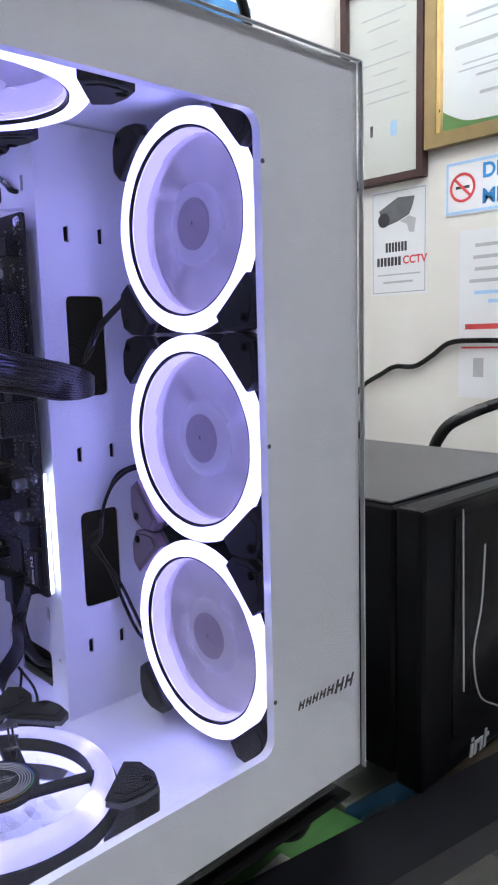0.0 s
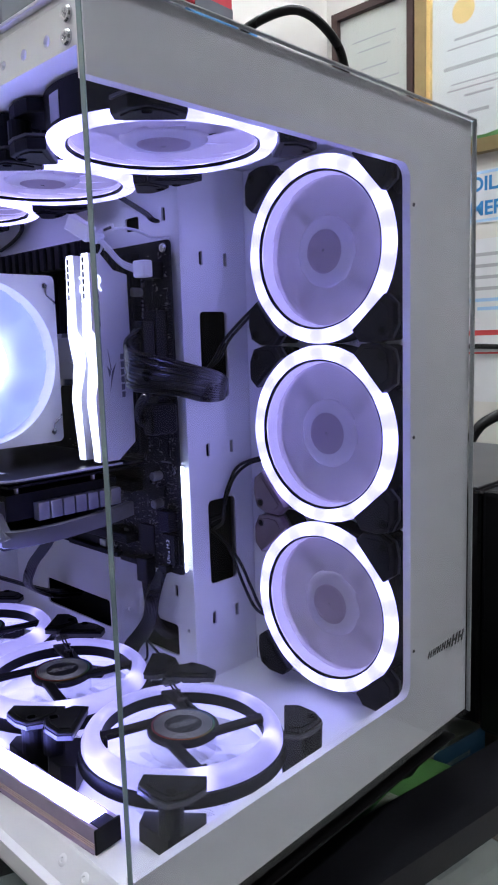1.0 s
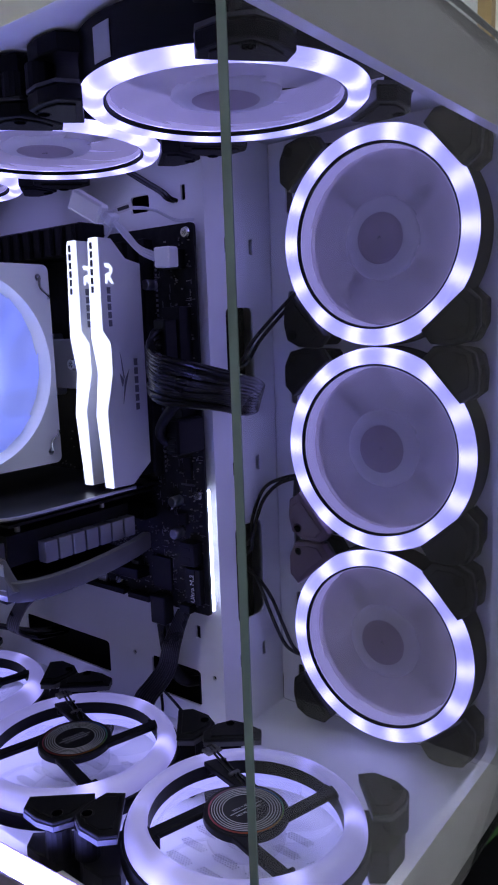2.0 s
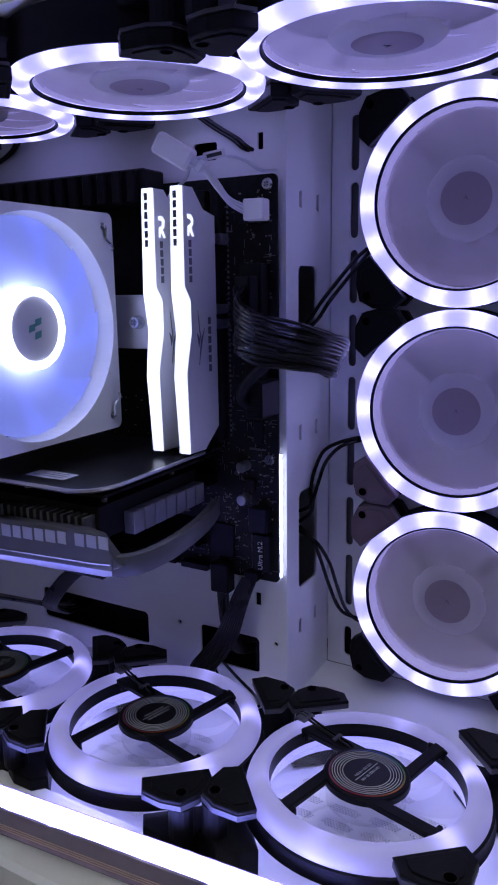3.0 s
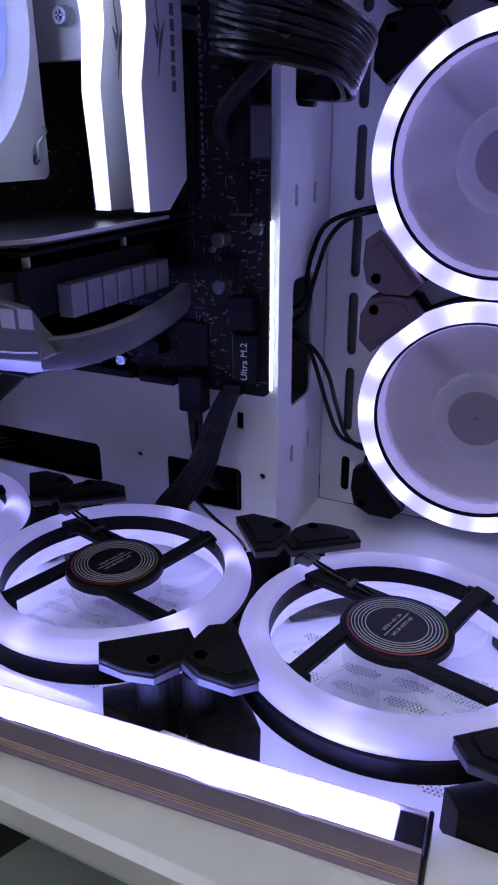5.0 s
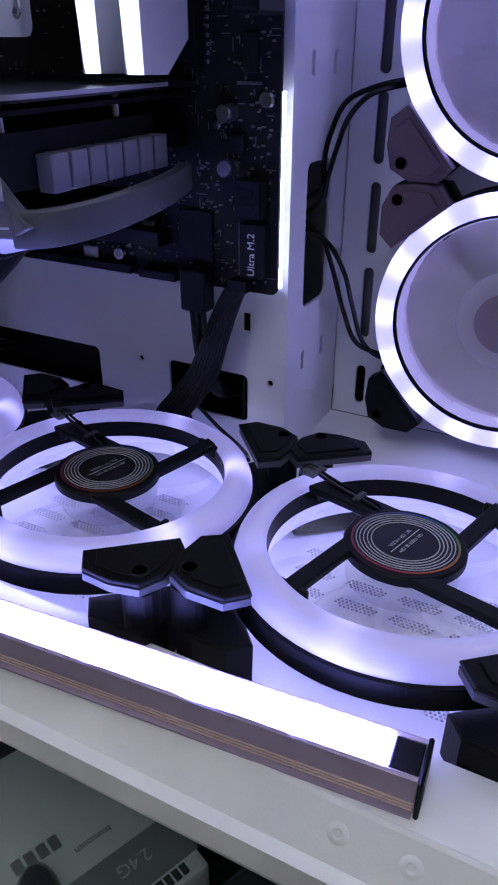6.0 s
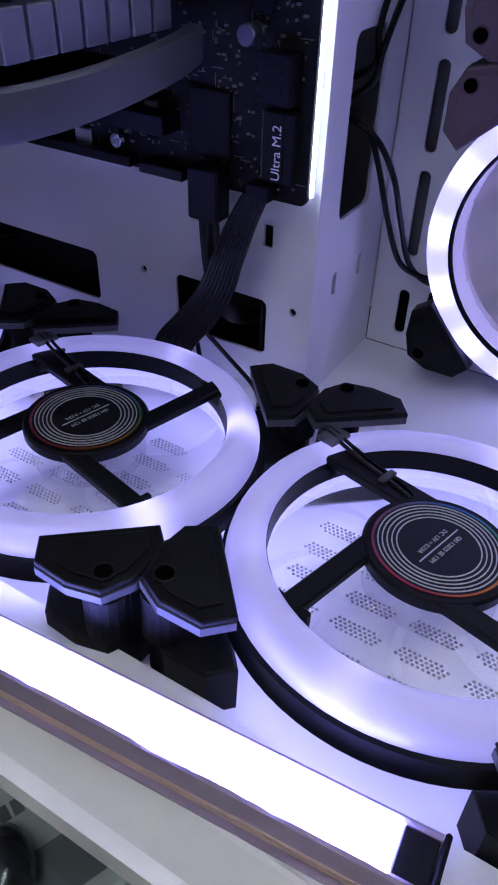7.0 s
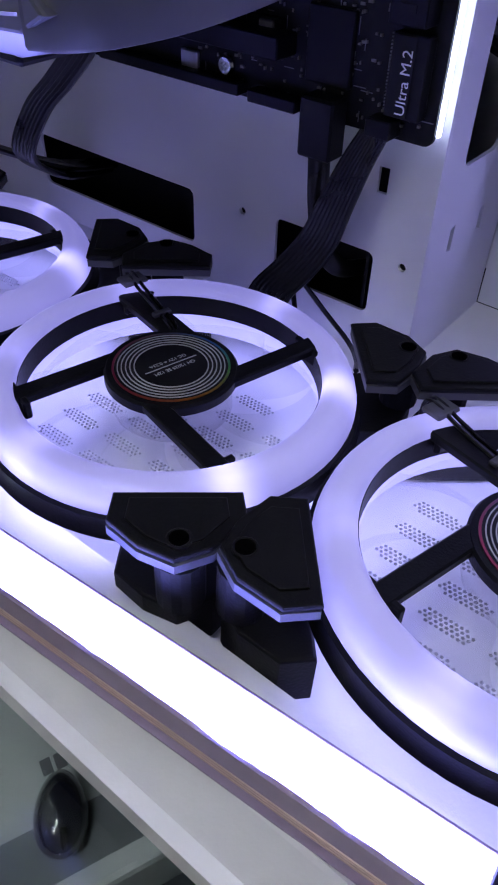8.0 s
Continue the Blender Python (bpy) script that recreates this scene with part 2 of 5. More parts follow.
def lathe(bm, profile, n=64, m=None, closed=True, a0=0.0, a1=2 * math.pi):
    """Turn a profile of (radius, height) round the z axis."""
    m = m or Matrix.Identity(4)
    full = abs(a1 - a0 - 2 * math.pi) < 1e-6
    cols = n if full else n + 1
    vs = [[bm.verts.new(m @ Vector((r * math.cos(a0 + (a1 - a0) * i / n), r * math.sin(a0 + (a1 - a0) * i / n), h))) for r, h in profile] for i in range(cols)]
    k = len(profile)
    for i in range(n):
        a, b = vs[i], vs[(i + 1) % cols]
        for j in range(k if closed else k - 1):
            jj = (j + 1) % k
            bm.faces.new((a[j], b[j], b[jj], a[jj]))
    if not closed:
        if profile[0][0] > 1e-9:
            bm.faces.new([vs[i][0] for i in range(cols)][::-1]) if full else None
        if profile[-1][0] > 1e-9:
            bm.faces.new([vs[i][-1] for i in range(cols)]) if full else None
    return bm


def smooth_path(pts, n=8):
    P = [Vector(p) for p in pts]
    P = [2 * P[0] - P[1]] + P + [2 * P[-1] - P[-2]]
    out = []
    for i in range(1, len(P) - 2):
        for k in range(n):
            t = k / n
            a, b, c, d = P[i - 1], P[i], P[i + 1], P[i + 2]
            out.append(0.5 * ((2 * b) + (c - a) * t + (2 * a - 5 * b + 4 * c - d) * t * t + (3 * b - a - 3 * c + d) * t * t * t))
    out.append(P[-2])
    return out


def tube(bm, pts, r, sides=8, n=8, flat=1.0):
    path = smooth_path(pts, n)
    ref = Vector((0.12, 0.31, 0.94)).normalized()
    rings = []
    for i, p in enumerate(path):
        d = (path[min(i + 1, len(path) - 1)] - path[max(i - 1, 0)]).normalized()
        s = d.cross(ref).normalized()
        q = s.cross(d).normalized()
        ref = q
        rings.append([bm.verts.new(p + (s * math.cos(2 * math.pi * k / sides) + q * math.sin(2 * math.pi * k / sides) * flat) * r) for k in range(sides)])
    for a, b in zip(rings, rings[1:]):
        for k in range(sides):
            bm.faces.new((a[k], a[(k + 1) % sides], b[(k + 1) % sides], b[k]))
    bm.faces.new(rings[0][::-1])
    bm.faces.new(rings[-1])
    return bm


def lettering(name, text, size, material, parent, m, align="LEFT", shear=0.0, bold=0.0):
    cu = bpy.data.curves.new(name, "FONT")
    cu.body, cu.size, cu.extrude, cu.shear, cu.offset = text, size, 0.00005, shear, size * bold
    cu.align_x, cu.align_y = align, "CENTER"
    cu.materials.append(material)
    tmp = bpy.data.objects.new(name, cu)
    me = bpy.data.meshes.new_from_object(tmp)
    bpy.data.objects.remove(tmp)
    bm = bmesh.new()
    bm.from_mesh(me)
    bmesh.ops.transform(bm, verts=bm.verts, matrix=m)
    return part(name, bm, material, parent)


def basis(o, u, v):
    """A pose with its x along u and its y along v, at o."""
    u, v = Vector(u).normalized(), Vector(v).normalized()
    w = u.cross(v)
    return Matrix(((u.x, v.x, w.x, o[0]), (u.y, v.y, w.y, o[1]), (u.z, v.z, w.z, o[2]), (0, 0, 0, 1)))


def screw_head(bm, m, r=0.0035, h=0.0018):
    lathe(bm, [(0, 0), (r, 0), (r, h * 0.5), (r * 0.8, h), (r * 0.45, h), (r * 0.2, h * 0.5), (0, h * 0.5)], 14, m, closed=False)
    for a in (0, 90):
        box(bm, -r * 0.55, r * 0.55, -r * 0.1, r * 0.1, h * 0.5, h * 1.06, m=m @ pose(0, 0, 0, 0, 0, a))


# ---------------------------------------------------------------- the room
WALL = mat("cream_wall_paint", (0.67, 0.65, 0.60), 0.7, vary=0.03, scale=3, bump=0.2, bump_scale=120)
FLOORM = mat("pale_floor_tile", (0.7, 0.7, 0.68), 0.35, vary=0.08, scale=5)
CEIL = mat("white_ceiling", (0.8, 0.8, 0.79), 0.8, vary=0.02, scale=4)
X0, X1, Y0, Y1, Z0, Z1 = -1.9, 1.80, -1.9, 1.52, -0.82, 1.95


def structure(name, bm, material, label, category):
    return tagged(part(name, bm, material), label, category, "", "structure")


structure("floor", boxmesh(X0 - 0.1, X1 + 0.1, Y0 - 0.1, Y1 + 0.1, Z0 - 0.1, Z0), FLOORM, "pale tiled shop floor", "floor")
structure("ceiling", boxmesh(X0 - 0.1, X1 + 0.1, Y0 - 0.1, Y1 + 0.1, Z1, Z1 + 0.1), CEIL, "plain white shop ceiling", "ceiling")
structure("wall_east", boxmesh(X1, X1 + 0.1, 0.55, Y1, Z0, Z1), WALL, "cream painted wall with frames and notices", "wall")
# unseen walls, made dark to cut bounced light and the front glass's reflection
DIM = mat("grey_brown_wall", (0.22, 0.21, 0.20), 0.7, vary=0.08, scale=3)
structure("wall_east_2", boxmesh(X1, X1 + 0.1, Y0, 0.55, Z0, Z1), DIM, "plain unseen wall, coloured dark to hold down its light", "wall")
structure("wall_west", boxmesh(X0 - 0.1, X0, Y0, Y1, Z0, Z1), DIM, "plain unseen wall, coloured dark to hold down its light", "wall")
structure("wall_north", boxmesh(X0 - 0.1, X1 + 0.1, Y1, Y1 + 0.1, Z0, Z1), WALL, "cream painted wall behind stacked boxes", "wall")
structure("wall_south", boxmesh(X0 - 0.1, X1 + 0.1, Y0 - 0.1, Y0, Z0, Z1), DIM, "plain unseen wall, coloured dark to hold down its light", "wall")

TUBE = glow("fluorescent_tube", (1.0, 0.97, 0.92), 17.5)


def ceiling_lamp(x, y):
    t = placed("ceiling_lamp", "white twin-tube fluorescent ceiling lamp, switched on", "lamp", (x, y, Z1), "ceiling lamps")
    part("housing", boxmesh(x - 0.62, x + 0.62, y - 0.09, y + 0.09, Z1 - 0.05, Z1 - 0.001, bevel=0.01), CEIL, t)
    for dy in (-0.05, 0.05):
        bm = bmesh.new()
        lathe(bm, [(0, -0.6), (0.013, -0.6), (0.013, 0.6), (0, 0.6)], 12, pose(x, y + dy, Z1 - 0.07, 0, 90, 0), closed=False)
        part("tube", bm, TUBE, t, smooth=True)


ceiling_lamp(1.00, -0.55)
ceiling_lamp(0.85, 0.75)
ceiling_lamp(-0.85, 0.35)

# ---------------------------------------------------------------- glass counter
CT = 0.100
BLACKTRIM = mat("black_counter_trim", (0.006, 0.006, 0.008), 0.4, spec=0.2, vary=0.3, scale=30, bump=0.1)
INNER = mat("dark_cabinet_board", (0.05, 0.05, 0.055), 0.6, vary=0.2, scale=12)
counter = placed("display_counter", "glass-topped shop counter with black metal edge trim", "counter", (0.5, 0.7, Z0))
CX0, CX1, CY1 = -0.30, 1.25, 1.0
FRONT = lambda x, d=0.0: 0.285 - 0.165 * (x - 0.30) + d     # the front edge runs slightly askew to the case


def slab(d0, d1, z0, z1):
    """A strip of the counter between two distances behind its front edge."""
    bm_ = bmesh.new()
    top = (lambda x: FRONT(x, d1)) if d1 is not None else (lambda x: CY1)
    prism(bm_, [(CX0, FRONT(CX0, d0)), (CX1, FRONT(CX1, d0)), (CX1, top(CX1)), (CX0, top(CX0))], z0, z1, ZF)
    return bm_


part("counter_top", slab(0.026, None, CT - 0.008, CT - 0.0005), COUNTERGLASS, counter, "clear glass top").visible_shadow = False
part("front_trim", slab(-0.022, 0.025, CT - 0.018, CT + 0.002), BLACKTRIM, counter)
part("rear_trim", boxmesh(CX0, CX1, CY1 + 0.001, CY1 + 0.03, CT - 0.05, CT + 0.002, bevel=0.003), BLACKTRIM, counter)
part("shelf", slab(0.027, None, -0.055, -0.0355), INNER, counter)
part("cabinet_front", slab(0.0, 0.006, Z0 + 0.101, CT - 0.0185), COUNTERGLASS, counter, "clear glass front").visible_shadow = False
part("plinth", slab(-0.005, 0.012, Z0 + 0.001, Z0 + 0.100), BLACKTRIM, counter)
part("cabinet_back", boxmesh(CX0, CX1, CY1 + 0.001, CY1 + 0.02, Z0 + 0.001, CT - 0.052), INNER, counter)
part("cabinet_side", boxmesh(CX0 - 0.02, CX0 - 0.001, FRONT(CX0), CY1, Z0 + 0.001, CT - 0.001), INNER, counter)
part("cabinet_side", boxmesh(CX1 + 0.001, CX1 + 0.02, FRONT(CX1), CY1, Z0 + 0.001, CT - 0.001), INNER, counter)

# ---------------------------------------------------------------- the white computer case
# grey that stands for shaded white steel behind the fan wall slots
SLOTSHADE = mat("grey_inner_panel", (0.16, 0.16, 0.17), 0.5, vary=0.08, scale=30)
FX, TX, SY = 0.322, 0.258, 0.456        # fan wall, board tray, step between them
GZ, RZ = 0.149, 0.5255                  # case floor, inner roof
YB = 0.720                              # rear wall
FLX = 0.3508                            # outer right face
case = placed("computer_case", "white steel computer case with glass front and open side", "computer case", (0.22, 0.5, CT))

# floor with clusters of fine vent holes under each fan
def vent_holes(cx, cy):
    out = []
    for col in (-2, -1, 0, 1, 2):
        for row in range(-4, 5):
            u0, v0 = cx + row * 0.0115 + 0.0009, cy + col * 0.0210 - 0.0057
            if math.hypot(u0 - cx, v0 - cy) > 0.0435:
                continue
            for i in range(10):
                for j in (-1.5, -0.5, 0.5, 1.5):
                    if abs(j) > 1 and i in (0, 9):
                        continue
                    out.append(disc(u0 + j * 0.00135, v0 - 0.0076 + i * 0.00162 + (0.0008 if j in (-0.5, 1.5) else 0), 0.00062, 5))
    return out


FANS = ((0.1725, 0.3715), (0.1665, 0.4910), (0.1635, 0.6110))
holes = []
for x, y in FANS:
    holes += vent_holes(x, y)
for i in range(17):
    for j in range(5):
        holes.append(disc(0.1110 + j * 0.0018, 0.304 + i * 0.0021 + (0.00105 if j % 2 else 0), 0.0006, 5))
bm = bmesh.new()
plate(bm, rect(0.079, FX, 0.294, YB), holes, GZ - 0.0015, GZ, ZF)
part("floor_panel", bm, WHITE, case, "white steel floor with fine vent holes")
part("dust_filter", boxmesh(0.085, FX - 0.004, 0.300, YB - 0.004, GZ - 0.010, GZ - 0.008), RUBBER, case, "dark dust filter under the floor")

# board tray with its cable openings
bm = bmesh.new()
plate(bm, rect(SY, YB, GZ, RZ), [rect(0.476, 0.521, 0.1655, 0.1905, 0.003), rect(0.565, 0.665, 0.165, 0.189, 0.003), rect(0.4745, 0.4785, 0.213, 0.222), disc(0.464, 0.189, 0.0016, 10),
      disc(0.538, 0.188, 0.0016, 10), rect(0.500, 0.516, 0.484, 0.494, 0.002), rect(0.470, 0.4735, 0.487, 0.496)], TX, TX + 0.0015, XF)
part("board_tray", bm, WHITE, case)
# the step between tray and fan wall
bm = bmesh.new()
sl = []
for z in (0.461, 0.324, 0.1955):
    for x in (0.277, 0.301):
        sl.append([(x - 0.0016, z - 0.0042), (x + 0.0018, z - 0.0048), (x + 0.0018, z + 0.0052), (x - 0.0016, z + 0.0042)])
plate(bm, rect(TX + 0.0016, FX, GZ, RZ), [rect(0.274, 0.301, 0.361, 0.424, 0.004), rect(0.275, 0.303, 0.222, 0.286, 0.004)] + sl, SY, SY + 0.0015, YF)
part("step_panel", bm, WHITE, case)
# the fan wall: long slots, and hole fields behind the fans
bm = bmesh.new()
hl = []
for z0, z1 in ((0.157, 0.179), (0.195, 0.232), (0.239, 0.273), (0.281, 0.312), (0.319, 0.354), (0.361, 0.394), (0.401, 0.434), (0.441, 0.474), (0.481, 0.513)):
    hl.append(rect(0.4378, 0.4430, z0, z1, 0.0025, 3))
for cz in (0.2186, 0.3386, 0.4585):
    for i in range(-11, 12):
        for j in range(-11, 12):
            u, v = 0.3690 + i * 0.0042 + (0.0021 if j % 2 else 0), cz + j * 0.0044
            if math.hypot(u - 0.3690, v - cz) < 0.046:
                hl.append(disc(u, v, 0.00135, 6))
plate(bm, rect(0.300, SY - 0.0005, GZ + 0.0005, RZ), hl, FX, FX + 0.0015, XF)
part("fan_wall", bm, WHITE, case)
# roof, rear, outer right cover, base
roofholes = [disc(0.187 + i * 0.0075, y + j * 0.0075, 0.0026, 6) for y in (0.372, 0.493, 0.614) for i in range(-6, 7) for j in range(-6, 7) if math.hypot(i, j) < 6.6]
bm = bmesh.new()
plate(bm, rect(0.0795, FLX - 0.002, 0.296, YB), roofholes, RZ + 0.001, RZ + 0.0025, ZF)
part("roof_panel", bm, WHITE, case)
part("top_filter", boxmesh(0.082, FLX - 0.001, 0.298, YB - 0.002, RZ + 0.0027, RZ + 0.0040), RUBBER, case, "black mesh dust filter on top")
bm = bmesh.new()
box(bm, 0.0795, FLX, 0.2945, 0.297, RZ + 0.0027, RZ + 0.0043)
box(bm, 0.0765, 0.0815, 0.2945, YB, RZ + 0.0027, RZ + 0.0043, bevel=0.0004)
part("roof_rim", bm, WHITE, case)
bm = bmesh.new()
plate(bm, rect(0.080, FLX, GZ, RZ), [rect(0.10, 0.24, 0.24, 0.47, 0.004)], YB, YB + 0.0015, YF)
part("rear_wall", bm, WHITE, case)
part("side_cover", boxmesh(FLX - 0.0015, FLX, 0.2955, YB + 0.0015, GZ + 0.002, RZ + 0.0005, bevel=0.0004), WHITE, case, "white outer steel cover")
# added sheets that put the rear chamber's shade behind the openings
part("chamber_liner", boxmesh(0.2790, 0.2810, 0.4800, YB - 0.002, GZ + 0.001, RZ - 0.001), RUBBER, case, "added black sheet standing for the dark rear chamber")
part("chamber_liner", boxmesh(0.2600, FX - 0.002, 0.4785, 0.4798, GZ + 0.001, RZ - 0.001), RUBBER, case, "added black sheet standing for the dark rear chamber")
part("chamber_liner", boxmesh(FX + 0.0065, FX + 0.0080, 0.4320, 0.4553, 0.1900, RZ - 0.001), SLOTSHADE, case, "added grey sheet, shade of the white panel behind the slots")
part("chamber_liner", boxmesh(FX + 0.0065, FX + 0.0080, 0.4320, 0.4553, GZ + 0.001, 0.1895), RUBBER, case, "added black sheet standing for the dark rear chamber")
part("base_panel", boxmesh(0.082, FLX, 0.296, YB, 0.128, 0.1295), RUBBER, case)
# lower side rail with its sloping face, and the upper one
bm = bmesh.new()
prism(bm, [(0.112, GZ + 0.0003), (0.112, 0.1624), (0.0888, 0.1624), (0.0880, 0.1629), (0.0870, 0.1620), (0.0785, 0.1500), (0.0745, 0.1490), (0.0745, 0.1390), (0.0765, 0.1340), (0.1105, 0.1340)],
      -0.2945, -YB, Matrix(((1, 0, 0, 0), (0, 0, -1, 0), (0, 1, 0, 0), (0, 0, 0, 1))), bevel=0.0008)
part("lower_rail", bm, WHITE, case, "white sill rail with pressed screw dimples")
for y in (0.359, 0.340):
    bm = bmesh.new()
    lathe(bm, [(0, 0.0002), (0.0009, 0.0002), (0.0014, 0.0007), (0.0022, 0.0006), (0.0032, -0.0002)], 20, basis((0.0832, y, 0.1567), (0, 1, 0), (-0.578, 0, -0.816)), closed=False)
    part("screw_dimple", bm, WHITE, case, smooth=True)
bm = bmesh.new()
plate(bm, rect(0.2955, YB, 0.5085, 0.5248), [disc(y, z, r, 12) for y, z, r in ((0.318, 0.5150, 0.0022), (0.335, 0.5150, 0.0022), (0.351, 0.5155, 0.0018), (0.52, 0.5150, 0.0022), (0.60, 0.5150, 0.0022))], 0.0785, 0.080, XF)
box(bm, 0.0785, 0.102, 0.2955, YB, 0.5250, 0.5262)
part("upper_rail", bm, WHITE, case, "white upper rail with screw holes")
for y, z in ((0.303, 0.520), (0.304, 0.5125)):
    bm = bmesh.new()
    screw_head(bm, basis((0.0785, y, z), (0, 1, 0), (0, 0, -1)), 0.003, 0.0015)
    part("screw", bm, STEEL, case, smooth=False)
for x, y in ((0.115, 0.355), (0.33, 0.33), (0.115, 0.69), (0.33, 0.69)):
    bm = bmesh.new()
    lathe(bm, [(0, CT), (0.013, CT), (0.016, CT + 0.006), (0.016, 0.1278), (0, 0.1278)], 20, Matrix.Translation((x, y, 0)), closed=False)
    part("foot", bm, RUBBER, case, smooth=True)

# front: glass sheet, white border behind it with the window left open to the free edge
front = part("front_glass", boxmesh(0.0728, FLX + 0.0005, 0.2858, 0.2886, 0.150, 0.5300), TINTED, case, "clear glass front sheet")
front.visible_shadow = False
part("glass_edge", boxmesh(0.0722, 0.0727, 0.2858, 0.2886, 0.150, 0.5300), EDGE, front)
part("glass_edge", boxmesh(FLX + 0.0006, FLX + 0.0011, 0.2858, 0.2886, 0.150, 0.5300), PALEEDGE, front, "pale ground glass edge")
part("glass_edge", boxmesh(0.0728, FLX + 0.0005, 0.2858, 0.2886, 0.5301, 0.5306), PALEEDGE, front, "pale ground glass edge")
arc = lambda cu, cv, r, a: [(cu + r * math.cos(radians(a - 90 * i / 5)), cv + r * math.sin(radians(a - 90 * i / 5))) for i in range(6)]
outline = [(0.0755, 0.151), (FLX, 0.151), (FLX, 0.5295), (0.0755, 0.5295), (0.0755, 0.4955)] + arc(0.2745, 0.4875, 0.008, 90) + arc(0.2745, 0.195, 0.008, 0) + [(0.0755, 0.187)]
bm = bmesh.new()
prism(bm, outline, 0.2892, 0.2942, YF)
part("front_border", bm, PRINT, case, "white printed glass border")
# small rivets and the dark maker's mark as slanted bars
for z in (0.473, 0.345, 0.217):
    bm = bmesh.new()
    lathe(bm, [(0, 0), (0.0011, 0), (0.0011, 0.0004), (0, 0.0004)], 10, basis((0.2800, 0.2856, z), (1, 0, 0), (0, 0, 1)), closed=False)
    part("rivet", bm, DARKMARK, case)
bm = bmesh.new()
u = 0.2962
for w, h in ((0.0046, 0.0044), (0.0042, 0.0044), (0.0046, 0.0044), (0.0050, 0.0046), (0.0056, 0.0050), (0.0072, 0.0070), (0.0072, 0.0070)):
    z = 0.2085
    for a0, a1 in ((0.0, 0.20), (0.62, 0.80)):
        prism(bm, [(u + w * a0, z - h / 2), (u + w * a1, z - h / 2), (u + w * a1 + h * 0.35, z + h / 2), (u + w * a0 + h * 0.35, z + h / 2)], 0.2852, 0.2856, YF)
    prism(bm, [(u + w * 0.25 + h * 0.15, z - h * 0.1), (u + w * 0.6 + h * 0.15, z - h * 0.1), (u + w * 0.6 + h * 0.2, z + h * 0.1), (u + w * 0.25 + h * 0.2, z + h * 0.1)], 0.2852, 0.2856, YF)
    u += w + 0.0009
part("maker_mark", bm, DARKMARK, case, "slanted charcoal maker's mark", kind="")

LABELBLACK = mat("label_black", (0.005, 0.005, 0.006), 0.35, vary=0.2, spec=0.25)

# ---------------------------------------------------------------- led bar on the sill
bar = placed("led_bar", "lit white led bar in a mauve aluminium channel", "light bar", (0.0995, 0.3462, 0.1624))
BX0, BX1 = 0.0928, 0.1064
bm = bmesh.new()
prism(bm, [(BX0, 0.1626), (BX0, 0.1745), (BX0 + 0.0008, 0.1752), (BX0 + 0.0016, 0.1745), (BX0 + 0.0016, 0.1725), (BX1 - 0.0016, 0.1725), (BX1 - 0.0016, 0.1745), (BX1 - 0.0008, 0.1752), (BX1, 0.1745), (BX1, 0.1626)],
      -0.3438, -0.660, Matrix(((1, 0, 0, 0), (0, 0, -1, 0), (0, 1, 0, 0), (0, 0, 0, 1))))
part("channel", bm, ALU, bar)
part("flange", boxmesh(BX0 - 0.0020, BX0 - 0.00005, 0.3440, 0.6595, 0.1626, 0.1634), ALU, bar)
for k in range(3):
    part("copper_line", boxmesh(BX0 - 0.0004, BX0 + 0.0002, 0.3440, 0.6595, 0.1637 + k * 0.0012, 0.1641 + k * 0.0012, bevel=0.0001), COPPER, bar)
rnd = random.Random(11)
ragged, wob = [], 0.0
for i in range(150):
    wob = wob * 0.7 + rnd.uniform(-0.00022, 0.00022)
    ragged.append((BX0 + 0.0009 + wob, 0.3520 + i * 0.00206))
bm = bmesh.new()
prism(bm, ragged + [(BX1 - 0.0018, 0.6590), (BX1 - 0.0018, 0.3520)], 0.1727, 0.1754, ZF)
part("diffuser", bm, BAR, bar, "glowing white diffuser with a ragged glued edge")
part("bare_end", boxmesh(BX0 + 0.0018, BX1 - 0.0018, 0.3440, 0.3516, 0.1727, 0.1746, bevel=0.0003), LABELBLACK, bar)
bar.rotation_euler = (0, 0, radians(4.3))
part("end_cap", boxmesh(BX0 - 0.0018, BX1 + 0.0004, 0.3422, 0.3436, 0.1626, 0.1756, bevel=0.0005), BLACK, bar)

# ---------------------------------------------------------------- fans
PADPTS = [(0.0515, 0.0295), (0.0590, 0.0350), (0.0598, 0.0460), (0.0575, 0.0555), (0.0490, 0.0598), (0.0365, 0.0598), (0.0305, 0.0535)]


def blade_mesh(bm, n, r0, r1, span, z0, z1, twist=0.35, steps=6, cup=0.0, first=0, count=1, root=0.75):
    for b in range(first, first + count):
        a0 = 2 * math.pi * b / n
        grid = []
        for i in range(steps + 1):
            s = i / steps
            r = r0 + (r1 - r0) * s
            row = []
            for j in range(5):
                q = j / 4
                a = a0 + twist * s * s + span * (q - 0.5) * (root + (1 - root) * s)
                row.append(bm.verts.new((r * math.cos(a), r * math.sin(a), z0 + (z1 - z0) * q + cup * math.sin(math.pi * q))))
            grid.append(row)
        for i in range(steps):
            for j in range(4):
                bm.faces.new((grid[i][j], grid[i][j + 1], grid[i + 1][j + 1], grid[i + 1][j]))


